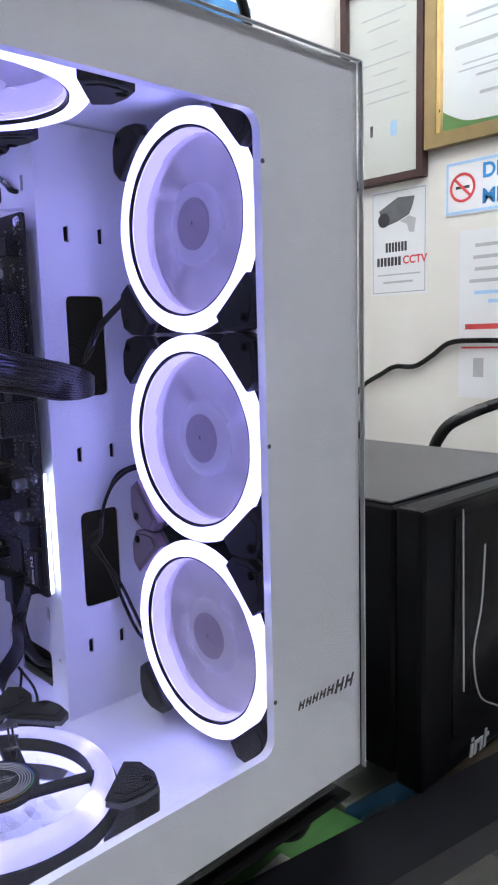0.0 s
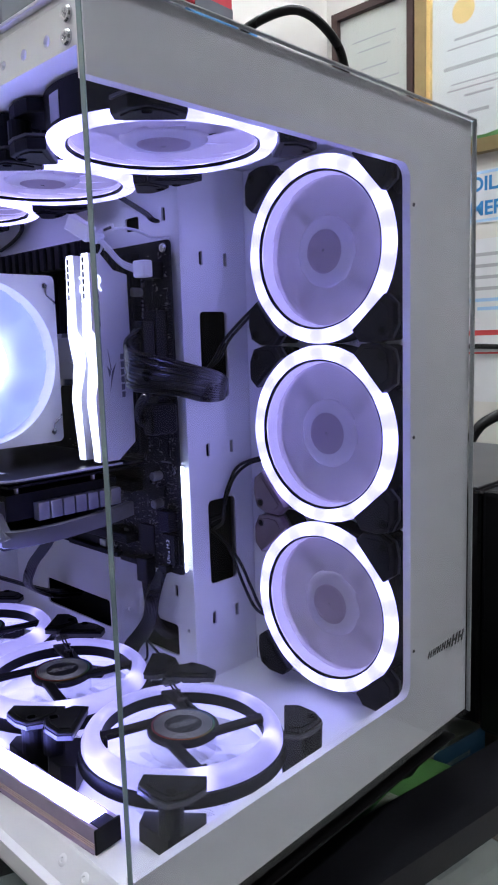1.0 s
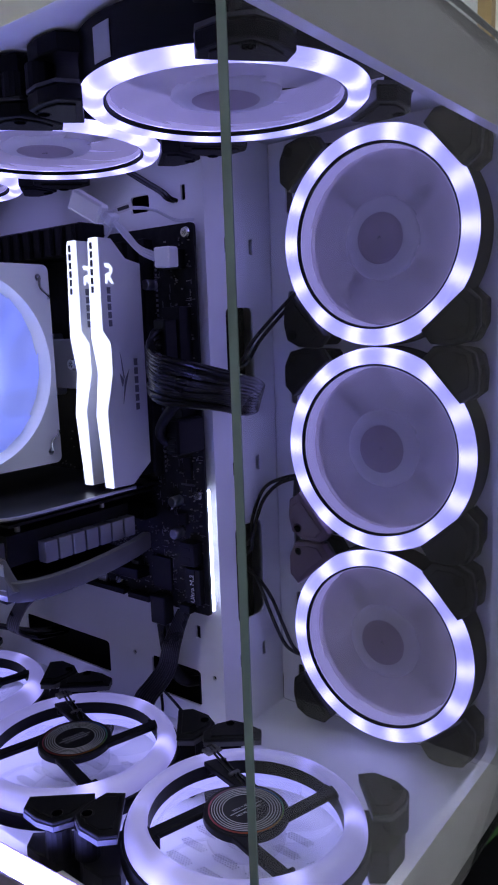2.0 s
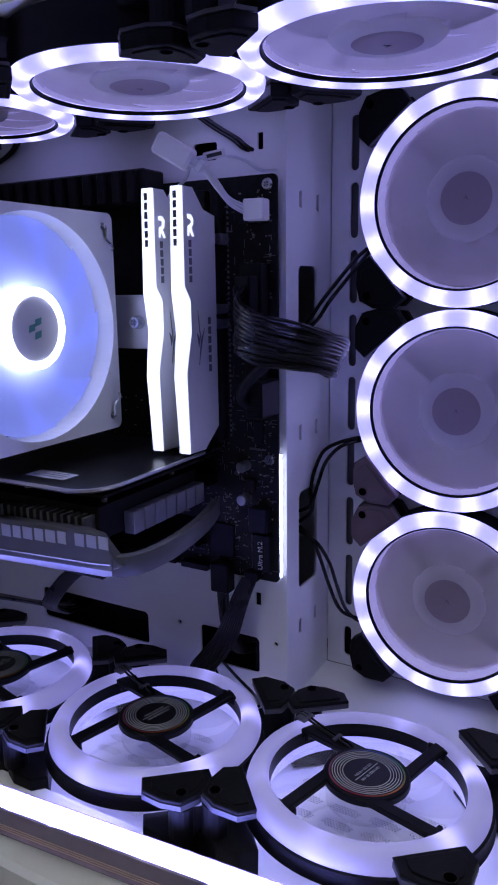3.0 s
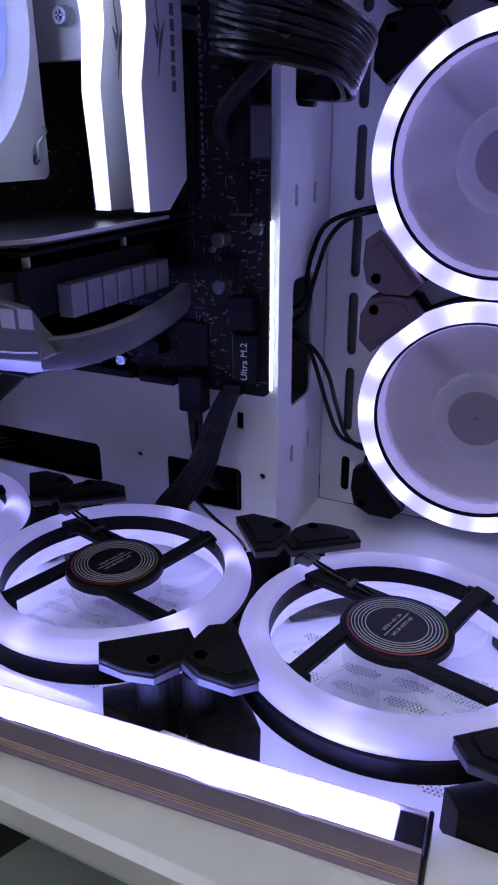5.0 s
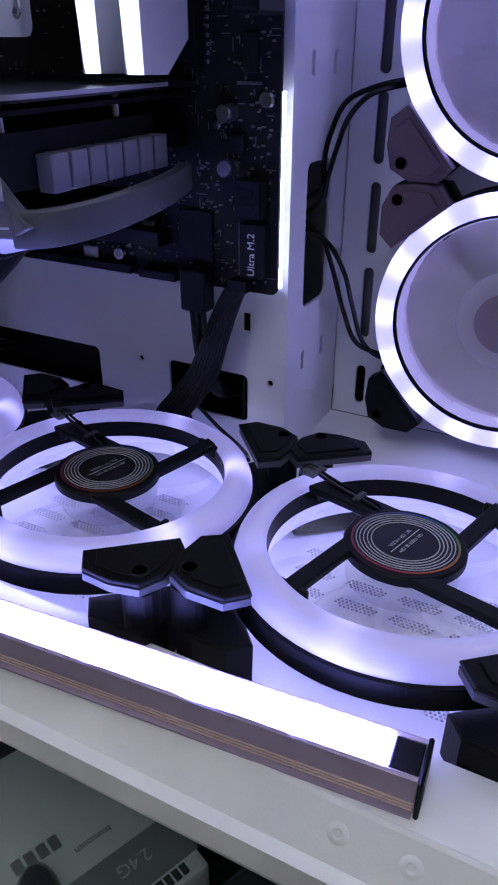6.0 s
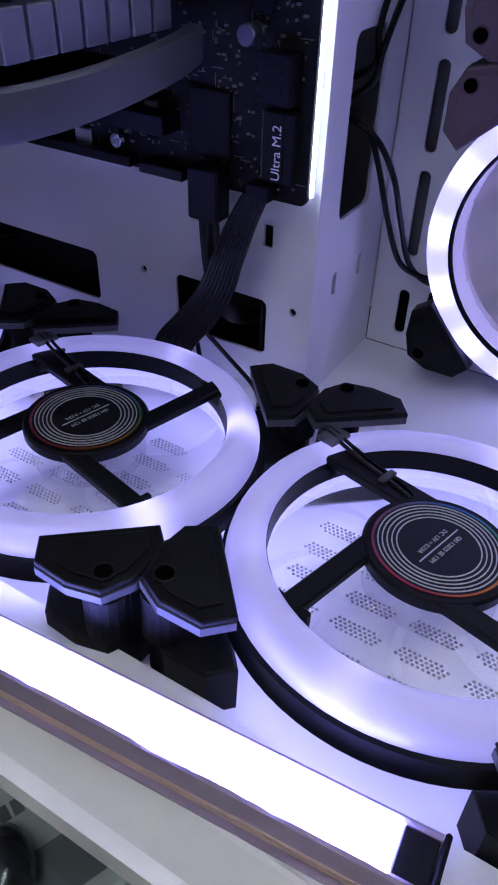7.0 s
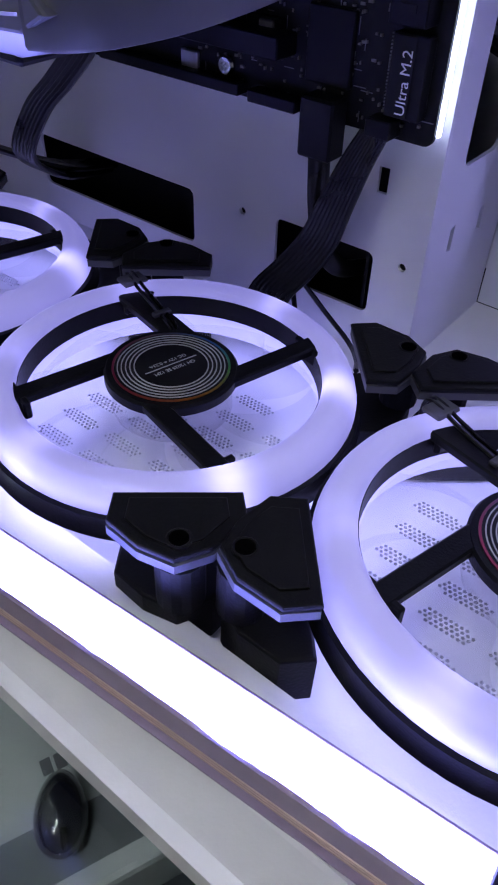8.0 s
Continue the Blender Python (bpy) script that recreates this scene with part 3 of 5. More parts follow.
def fan_base(name, label, ring_mat, front_side, depth, group):
    f = thing(name, label, "fan", group=group)
    deep = 0.0260 if front_side else 0.0180
    sink = 0.0022 if front_side else 0.0
    bm = bmesh.new()
    rim = -0.0085 if front_side else -0.0112
    lathe(bm, [(0.0485, rim), (0.0575, rim + 0.0003), (0.0590, rim), (0.0590, 0.0015 - deep), (0.0598, -deep), (0.0510, -deep), (0.0500, 0.0010 - deep)], 72)
    part("frame", bm, BLACK, f, smooth=True)
    bm = bmesh.new()
    if front_side:
        lathe(bm, [(0.0503, -0.0084), (0.0501, -0.0062), (0.0506, -0.0048), (0.0516, -0.0039), (0.0532, -0.0034), (0.0556, -0.0034), (0.0576, -0.0040), (0.0590, -0.0054), (0.0595, -0.0080)], 72)
    else:
        lathe(bm, [(0.0466, -0.0104), (0.0466, -0.0058), (0.0472, -0.0036), (0.0484, -0.0025), (0.0502, -0.0020), (0.0522, -0.0022), (0.0540, -0.0030), (0.0557, -0.0046), (0.0570, -0.0068), (0.0577, -0.0094), (0.0577, -0.0108)], 72)
    part("light_ring", bm, ring_mat, f, "glowing lavender-white ring", smooth=True)
    bm = bmesh.new()
    lathe(bm, [(0.0489, -0.0066), (0.0494, -0.0052), (0.0502, -0.0048), (0.0502, -0.0066)] if front_side else [(0.0462, -0.0130), (0.0464, -0.0058), (0.0467, -0.0058), (0.0467, -0.0130)], 72)
    part("inner_lip", bm, BLACK, f, smooth=True)
    # added emitting band behind the lip; it lights the blades
    bm = bmesh.new()
    top = -0.0069 if front_side else -0.0142
    lathe(bm, [(0.0484, top), (0.0490, top), (0.0490, -0.0215), (0.0484, -0.0215)], 48)
    part("light_skirt", bm, SKIRT if front_side else SKIRTLOW, f, "glowing band inside the ring, added to light the blades", smooth=True)
    if not front_side:
        # unseen emitting ring, added to light the floor under the fan
        bm = bmesh.new()
        lathe(bm, [(0.0515, -0.0188), (0.0580, -0.0188), (0.0580, -0.0181), (0.0515, -0.0181)], 48)
        part("under_light", bm, UNDERGLOW, f, "hidden glowing ring added to brighten the floor")
    for k in range(4):
        m = pose(0, 0, 0, 0, 0, 90 * k)
        bm = bmesh.new()
        prism(bm, PADPTS, -0.0060 if front_side else -0.0016, 0.0002, m @ Matrix.Translation((0, 0, -sink)), bevel=0.0009 if front_side else 0.0006)
        lathe(bm, [(0, -0.0002), (0.0024, -0.0002), (0.0024, 0.0006), (0.0028, 0.0009), (0.0032, 0.0006), (0.0032, -0.0004), (0, -0.0004)], 14, m @ Matrix.Translation((0.0525, 0.0525, 0.0004 - sink)), closed=False)
        prism(bm, [(0.0485 + (u - 0.0485) * 0.74, 0.0485 + (v - 0.0485) * 0.74) for u, v in PADPTS], 0.0001, 0.0010, m @ Matrix.Translation((0, 0, -sink)), bevel=0.0004)
        pad = part("corner_pad", bm, RUBBER, f)
        # flat black disc on the pad paints the shade inside its screw hole
        bm = bmesh.new()
        lathe(bm, [(0, 0), (0.0024, 0), (0.0024, 0.0003), (0, 0.0003)], 12, m @ Matrix.Translation((0.0525, 0.0525, 0.0009 - sink)), closed=False)
        part("screw_hole", bm, HOLE, pad)
        bm = bmesh.new()
        prism(bm, [(u * 1.006, v * 1.006) for u, v in PADPTS], -0.0076 - sink if front_side else -0.0044, -0.0062 - sink if front_side else -0.0018, m)
        part("lip", bm, LIP, pad, "dull grey lip")
        bm = bmesh.new()
        lathe(bm, [(0, -0.0195), (0.0062, -0.0195), (0.0062, -0.0078 - sink if front_side else -0.0046), (0, -0.0078 - sink if front_side else -0.0046)], 16, m @ Matrix.Translation((0.0525, 0.0525, 0)), closed=False)
        prism(bm, [(u * 0.985, v * 0.985) for u, v in PADPTS], -depth, -0.0197, m, bevel=0.0008)
        part("mount_block", bm, RUBBER, f)
    return f




def rainbow():
    m = bpy.data.materials.new("rainbow_foil_edge")
    m.use_nodes = True
    nt = m.node_tree
    b = nt.nodes["Principled BSDF"]
    tc, sep, at, rmp = (nt.nodes.new(k) for k in ("ShaderNodeTexCoord", "ShaderNodeSeparateXYZ", "ShaderNodeMath", "ShaderNodeValToRGB"))
    at.operation = "ARCTAN2"
    mr = nt.nodes.new("ShaderNodeMapRange")
    mr.inputs["From Min"].default_value, mr.inputs["From Max"].default_value = -math.pi, math.pi
    nt.links.new(tc.outputs["Object"], sep.inputs[0])
    nt.links.new(sep.outputs[1], at.inputs[0])
    nt.links.new(sep.outputs[0], at.inputs[1])
    nt.links.new(at.outputs[0], mr.inputs["Value"])
    nt.links.new(mr.outputs[0], rmp.inputs[0])
    e = rmp.color_ramp.elements
    e[0].color, e[1].color = (0.35, 0.03, 0.05, 1), (0.35, 0.03, 0.05, 1)
    for p, c in ((0.2, (0.45, 0.16, 0.02, 1)), (0.35, (0.06, 0.28, 0.06, 1)), (0.5, (0.03, 0.12, 0.4, 1)), (0.65, (0.12, 0.1, 0.14, 1)), (0.82, (0.3, 0.05, 0.1, 1))):
        e.new(p).color = c
    nt.links.new(rmp.outputs[0], b.inputs["Base Color"])
    b.inputs["Roughness"].default_value = 0.3
    b.inputs["Metallic"].default_value = 0.6
    return m


RAINBOW = rainbow()

# bottom fan: rear side up, with four arms and a labelled hub
bf = fan_base("bottom_case_fan", "black case fan lying flat with pale glowing ring", RINGBACK, False, 0.0365, "fans on the case floor")
for k, a in enumerate((-104.0, -14.0, 76.0, 166.0)):
    m = pose(0, 0, 0, 0, 0, a)
    bm = bmesh.new()
    box(bm, -0.0020, 0.0470, -0.0172, -0.0106 if k != 2 else -0.0076, -0.0068, -0.0036, bevel=0.0006, m=m)
    box(bm, 0.0425, 0.0448, -0.0202, -0.0080, -0.0100, -0.0038, bevel=0.0005, m=m)
    arm = part("arm", bm, BLACK, bf)
    if k == 2:
        bm = bmesh.new()
        for dy in (-0.0018, 0.0004):
            tube(bm, [m @ Vector(p) for p in ((0.016, -0.0115 + dy * 0.5, -0.0046), (0.020, -0.0120 + dy, -0.0032), (0.034, -0.0142 + dy, -0.0032), (0.044, -0.0150 + dy, -0.0022), (0.052, -0.0160 + dy, -0.0012), (0.0565, -0.0168 + dy, -0.003), (0.0575, -0.0170 + dy, -0.012))], 0.0007, 6, 6)
        part("fan_wire", bm, CABLE, arm, smooth=True)
        bm = bmesh.new()
        box(bm, 0.0260, 0.0285, -0.0168, -0.0100, -0.0036, -0.0021, bevel=0.0004, m=m)
        box(bm, 0.0470, 0.0540, -0.0205, -0.0110, -0.0026, -0.0008, bevel=0.0006, m=m)
        part("wire_clip", bm, LIP, arm, "clear wire clip")
bm = bmesh.new()
lathe(bm, [(0, -0.0085), (0.0187, -0.0085), (0.0207, -0.0070), (0.0207, -0.0042), (0.0200, -0.0034), (0, -0.0034)], 56, closed=False)
hub = part("hub", bm, BLACK, bf, smooth=True)
bm = bmesh.new()
lathe(bm, [(0.0175, -0.0034), (0.0182, -0.0034), (0.0182, -0.0031), (0.0175, -0.0031)], 56)
part("foil_rim", bm, RAINBOW, hub)
bm = bmesh.new()
lathe(bm, [(0, -0.0033), (0.0174, -0.0033), (0.0174, -0.0032), (0, -0.0032)], 56, closed=False)
part("label_disc", bm, LABELBLACK, hub)
for r in (0.0112, 0.0125, 0.0138, 0.0151, 0.0163):
    bm = bmesh.new()
    lathe(bm, [(r, -0.0032), (r + 0.00034, -0.0032), (r + 0.00034, -0.0030), (r, -0.0030)], 56)
    part("label_ring", bm, GREYMARK, hub)
tm = pose(0, 0, -0.0029, 0, 0, 166)
lettering("label_text", "GH 12025 SE 12M", 0.0019, GREYMARK, hub, tm @ Matrix.Translation((0, 0.0021, 0)), "CENTER")
lettering("label_text", "DC 12V = 0.23A", 0.0019, GREYMARK, hub, tm @ Matrix.Translation((0, -0.0021, 0)), "CENTER")
part("label_line", boxmesh(-0.0092, 0.0092, -0.0002, 0.0002, -0.00005, 0.00005, m=tm), GREYMARK, hub)
for b in range(9):
    bm = bmesh.new()
    blade_mesh(bm, 9, 0.0190, 0.0462, 0.74, -0.0140, -0.0178, first=b)
    part("blade", bm, BLADEBACK, bf, "frosted translucent blade", smooth=True)
bm = bmesh.new()
lathe(bm, [(0, -0.0190), (0.0180, -0.0190), (0.0190, -0.0180), (0.0190, -0.0105), (0, -0.0105)], 48, closed=False)
part("rotor_cup", bm, CUPCLEAR, bf, smooth=True)
FT = 0.187
for i, (x, y) in enumerate(FANS):
    m = pose(x, y, FT + (0.0012 if i == 0 else 0), 0, 2.8 if i == 0 else 1.4, 0)
    if i == 0:
        bf.matrix_basis = m
    else:
        copy_thing(bf, m)


def front_fan(name, label, group, sunk):
    """A fan seen from its front; sunk is how far its rotor lies behind the ring."""
    f = fan_base(name, label, RING, True, 0.0270, group)
    down = Matrix.Translation((0, 0, -sunk))
    for b in range(9):
        bm = bmesh.new()
        blade_mesh(bm, 9, 0.0228, 0.0478, 0.98, -0.0102 - sunk, -0.0082 - sunk, first=b, root=0.9)
        part("blade", bm, BLADE, f, "frosted translucent blade", smooth=True)
    bm = bmesh.new()
    lathe(bm, [(0, -0.0064), (0.0170, -0.0066), (0.0215, -0.0074), (0.0232, -0.0088), (0.0236, -0.0104), (0.0236, -0.0135), (0, -0.0135)], 48, down, closed=False)
    part("rotor_cup", bm, HUBPLASTIC, f, "milky hub cap", smooth=True)
    bm = bmesh.new()
    lathe(bm, [(0, -0.0058), (0.0110, -0.0059), (0.0135, -0.0062), (0.0142, -0.0065), (0, -0.0065)], 40, down, closed=False)
    cap = part("hub_badge", bm, HUBDARK, f, "mauve-grey round hub badge", smooth=True)
    bm = bmesh.new()
    prism(bm, [(0.0014, -0.0010), (0, 0.0016), (-0.0014, -0.0010), (-0.0010, -0.0006), (0, 0.0011), (0.0010, -0.0006)], -0.0057, -0.0055, down)
    part("maker_mark", bm, DARKMARK, cap)
    bm = bmesh.new()
    for k in range(4):
        box(bm, 0.018, 0.0500, -0.0022, 0.0022, -0.0255, -0.0232, m=pose(0, 0, 0, 0, 0, 45 + 90 * k))
    lathe(bm, [(0, -0.0255), (0.020, -0.0255), (0.020, -0.0215), (0, -0.0215)], 32, closed=False)
    part("motor_spider", bm, BLACK, f)
    return f


HUBDARK = sheer("mauve_hub_badge", (0.50, 0.42, 0.47), 0.10)
HUBPLASTIC = sheer("milky_hub_plastic", (0.84, 0.80, 0.82), 0.12)
sf = front_fan("side_case_fan", "black case fan with bright white glowing ring", "fans on the fan wall", 0.0068)
for i, z in enumerate((0.4585, 0.3386, 0.2186)):
    m = basis((0.2935, 0.3690, z), (0, -1, 0), (0, 0, 1))
    if i == 0:
        sf.matrix_basis = m
    else:
        other = copy_thing(sf, m)
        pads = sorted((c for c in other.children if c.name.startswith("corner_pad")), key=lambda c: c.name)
        # the pad between the two lower fans gets its mauve light as colour
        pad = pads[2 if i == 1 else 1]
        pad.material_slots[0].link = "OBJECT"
        pad.material_slots[0].material = MAUVELIT
        tagged(pad, "black rubber pad, mauve light put into its colour")
tf = front_fan("top_case_fan", "black roof fan with bright white glowing ring", "fans under the roof", 0.0)
for i, y in enumerate((0.373, 0.494, 0.615)):
    m = pose(0.178, y - 0.001, 0.4985, 180, 0, 0)
    if i == 0:
        tf.matrix_basis = m
    else:
        copy_thing(tf, m)

bm = bmesh.new()
lathe(bm, [(0.0591, -0.0225), (0.0594, -0.0225), (0.0594, -0.0100), (0.0591, -0.0100)], 6, a0=radians(184), a1=radians(194))
part("sticker", bm, SILVER, tf, "small silver sticker on the frame")

# ---------------------------------------------------------------- mainboard
BF = 0.2500
board = placed("mainboard", "black computer mainboard upright on the white tray", "mainboard", (0.25, 0.57, 0.235))
bm = bmesh.new()
prism(bm, rect(0.4575, 0.7015, 0.2350, 0.4725, 0.003), BF, BF + 0.0016, XF)
part("circuit_board", bm, PCB, board)
for y, z in ((0.463, 0.467), (0.463, 0.312), (0.539, 0.244), (0.62, 0.467), (0.62, 0.312)):
    bm = bmesh.new()
    screw_head(bm, basis((BF - 0.0001, y, z), (0, 1, 0), (0, 0, -1)), 0.0034, 0.0022)
    part("board_screw", bm, STEEL, board)
for y, z in ((0.4835, 0.3025), (0.545, 0.305)):
    bm = bmesh.new()
    lathe(bm, [(0, 0), (0.0022, 0), (0.0022, 0.004), (0.0014, 0.005), (0, 0.005)], 12, basis((BF, y, z), (0, 1, 0), (0, 0, -1)), closed=False)
    part("stand_off", bm, STEEL, board, smooth=True)
part("edge_light", boxmesh(BF + 0.0020, BF + 0.0034, 0.4568, 0.4580, 0.238, 0.315), STRIP, board, "bright blue-white light strip along the edge")
# electrolytic capacitors
for y, z in ((0.4915, 0.439), (0.4925, 0.400), (0.4925, 0.3915), (0.479, 0.307), (0.479, 0.2865), (0.476, 0.296 + 0.055)):
    bm = bmesh.new()
    lathe(bm, [(0, 0), (0.0033, 0), (0.0033, 0.0012), (0.0030, 0.0016), (0.0033, 0.0022), (0.0033, 0.0072), (0.0029, 0.0078), (0, 0.0078)], 18, basis((BF, y, z), (0, 1, 0), (0, 0, -1)), closed=False)
    part("capacitor", bm, TIN, board, smooth=True)
# larger parts: inductors, chips, headers, slots
for y0, y1, z0, z1, h, m_ in ((0.472, 0.479, 0.292, 0.299, 0.003, CHIP), (0.462, 0.474, 0.268, 0.283, 0.008, BLACK), (0.4665, 0.473, 0.321, 0.335, 0.002, CHIP), (0.462, 0.474, 0.343, 0.366, 0.012, BLACK),
                              (0.462, 0.4755, 0.375, 0.425, 0.011, BLACK), (0.502, 0.512, 0.336, 0.344, 0.0015, CHIP), (0.488, 0.505, 0.246, 0.268, 0.0022, CHIP), (0.515, 0.530, 0.250, 0.262, 0.002, CHIP),
                              (0.552, 0.56, 0.238, 0.246, 0.002, TIN), (0.518, 0.524, 0.255, 0.261, 0.003, TIN), (0.600, 0.69, 0.380, 0.460, 0.020, BLACK), (0.465, 0.48, 0.447, 0.458, 0.008, BLACK),
                              (0.469, 0.478, 0.236, 0.2415, 0.007, BLACK), (0.53, 0.60, 0.2365, 0.2405, 0.006, BLACK), (0.505, 0.525, 0.2362, 0.2402, 0.007, BLACK)):
    part("component", boxmesh(BF - h, BF - 0.0001, y0, y1, z0, z1, bevel=0.0004), m_, board)
for z in (0.2725, 0.2785):
    part("socket_opening", boxmesh(BF - 0.0083, BF - 0.0081, 0.4655, 0.4705, z - 0.001, z + 0.001), CHIP, board)
for y in (0.4935, 0.5030, 0.5125, 0.5220):
    part("memory_slot", boxmesh(BF - 0.0075, BF - 0.0001, y - 0.0028, y + 0.0028, 0.322, 0.466, bevel=0.0005), CHIP, board)
part("graphics_slot", boxmesh(BF - 0.011, BF - 0.0001, 0.500, 0.60, 0.2935, 0.3010, bevel=0.0005), BLACK, board)
part("graphics_slot", boxmesh(BF - 0.011, BF - 0.0001, 0.510, 0.60, 0.2520, 0.2590, bevel=0.0005), BLACK, board)
PAPERWHITE = mat("white_print", (0.8, 0.8, 0.82), 0.5, vary=0.03)
m2 = part("storage_slot", boxmesh(BF - 0.0045, BF - 0.0001, 0.4615, 0.4735, 0.2425, 0.2655, bevel=0.0004), CHIP, board)
part("slot_plate", boxmesh(BF - 0.0049, BF - 0.0046, 0.4655, 0.4715, 0.2432, 0.2650), CHIP, m2)
lettering("slot_text", "Ultra M.2", 0.0047, PAPERWHITE, m2, basis((BF - 0.0050, 0.4676, 0.2436), (0, 0, 1), (0, 1, 0)))
rnd = random.Random(7)
bm = bmesh.new()
spots = [(0.4600, 0.482, 0.238, 0.466, 260), (0.482, 0.56, 0.238, 0.292, 240), (0.485, 0.50, 0.30, 0.46, 90), (0.525, 0.60, 0.31, 0.345, 40)]
for y0, y1, z0, z1, n in spots:
    for i in range(n):
        y, z = rnd.uniform(y0, y1), rnd.uniform(z0, z1)
        a, b = rnd.choice(((0.00025, 0.0005), (0.0005, 0.00025), (0.0008, 0.0004), (0.0004, 0.0004)))
        box(bm, BF - rnd.uniform(0.0004, 0.0012), BF - 0.00005, y - a, y + a, z - b, z + b)
part("surface_component", bm, DARKTIN, board, kind="stuff")
bm = bmesh.new()
for i in range(170):
    y, z = rnd.uniform(0.461, 0.56), rnd.uniform(0.238, 0.30)
    if i % 2:
        y, z = rnd.uniform(0.461, 0.50), rnd.uniform(0.30, 0.46)
    if rnd.random() < 0.5:
        box(bm, BF - 0.00012, BF - 0.00004, y - 0.00015, y + 0.00015, z - rnd.uniform(0.001, 0.004), z + 0.001)
    else:
        box(bm, BF - 0.00012, BF - 0.00004, y - rnd.uniform(0.001, 0.004), y + 0.001, z - 0.00015, z + 0.00015)
part("printed_line", bm, MIDMARK, board, kind="stuff")
bm = bmesh.new()
for i in range(46):
    box(bm, BF - 0.0012, BF - 0.00005, 0.4885, 0.4892, 0.324 + i * 0.003, 0.3255 + i * 0.003)
for y in (0.4622, 0.4752):
    for i in range(22):
        box(bm, BF - 0.0010, BF - 0.00005, y - 0.0006, y + 0.0006, 0.2430 + i * 0.0010, 0.2434 + i * 0.0010)
for i in range(14):
    box(bm, BF - 0.0010, BF - 0.00005, 0.4655 + i * 0.0008, 0.4658 + i * 0.0008, 0.3170, 0.3182)
part("solder_point", bm, MIDMARK, board, kind="stuff")
# finned black heatsink along the top edge
hs = part("heatsink", boxmesh(0.230, BF - 0.0002, 0.532, 0.690, 0.4600, 0.4790, bevel=0.001), BLACK, board)
for i in range(14):
    part("heatsink_fin", boxmesh(0.2265, 0.2299, 0.536 + i * 0.011, 0.542 + i * 0.011, 0.4605, 0.4780, bevel=0.0006), CHIP, hs)

# ---------------------------------------------------------------- memory sticks
EDGEF = [(0.2064, 0.3215), (0.2030, 0.3644), (0.2062, 0.3890), (0.2030, 0.4095), (0.2048, 0.4610), (0.2056, 0.4640)]
EDGEB = [(0.2070, 0.4640), (0.2064, 0.4130), (0.2118, 0.4055), (0.2118, 0.3880), (0.2062, 0.3665), (0.2076, 0.3215)]
for y in (0.5125, 0.4940):
    st = placed("memory_module", "white memory stick with glowing white diffuser edge", "memory", (0.235, y, 0.32), "memory sticks on the board")
    prof = [(x - 0.0012, z) for x, z in EDGEB] + [(0.2230, 0.3210), (0.2380, 0.3325), (0.2380, 0.4510), (0.2265, 0.4535), (0.2165, 0.4640)]
    for s in (-1, 1):
        bm = bmesh.new()
        prism(bm, prof, y + s * 0.0010, y + s * 0.0036, YF, bevel=0.0003)
        sp = part("heat_spreader", bm, RAMWHITE, st)
        if s < 0:
            bm = bmesh.new()
            mk = y - 0.0039
            for zz in (0.3655, 0.3708, 0.3761, 0.3814, 0.3867, 0.3920):
                box(bm, 0.2285, 0.2312, mk, mk + 0.0003, zz, zz + 0.0040)
            prism(bm, [(0.2185, 0.3700), (0.2212, 0.3800), (0.2245, 0.3900), (0.2205, 0.3835)], mk, mk + 0.0003, YF)
            prism(bm, [(0.2168, 0.3880), (0.2200, 0.3842), (0.2186, 0.3800), (0.2176, 0.3848)], mk, mk + 0.0003, YF)
            prism(bm, [(0.2180, 0.4000), (0.2198, 0.3850), (0.2206, 0.3846), (0.2190, 0.3950)], mk, mk + 0.0003, YF)
            part("maker_mark", bm, MIDMARK, sp)
            bm = bmesh.new()
            for i in range(5):
                box(bm, 0.2112, 0.2136, mk, mk + 0.0003, 0.4150 + i * 0.0046, 0.4186 + i * 0.0046)
            part("model_mark", bm, MIDMARK, sp)
            bm = bmesh.new()
            prism(bm, [(0.2105, 0.4390), (0.2118, 0.4390), (0.2122, 0.4420), (0.2150, 0.4390), (0.2166, 0.4390), (0.2140, 0.4430), (0.2160, 0.4455), (0.2160, 0.4480), (0.2140, 0.4500), (0.2105, 0.4500), (0.2108, 0.4480), (0.2140, 0.4475), (0.2142, 0.4455), (0.2108, 0.4440)], mk, mk + 0.0003, YF)
            part("lit_mark", bm, RAMGLOW, sp, "small glowing white emblem")
    bm = bmesh.new()
    prism(bm, EDGEF + EDGEB, y - 0.0038, y + 0.0030, YF, bevel=0.0004)
    df = part("diffuser", bm, RAMGLOW, st, "glowing white zigzag light guide")
    for i in range(6):
        zb = 0.4338 + i * 0.0048
        part("side_mark", boxmesh(-0.0002, 0.0, y - 0.0012, y + 0.0009, 0.0, 0.0036, m=Matrix.Translation((0.2040 + (zb - 0.4338) * 0.024, 0, zb))), DARKMARK, df)
    part("circuit_board", boxmesh(0.2070, 0.2480, y - 0.0007, y + 0.0007, 0.3245, 0.4520), PCB, st)

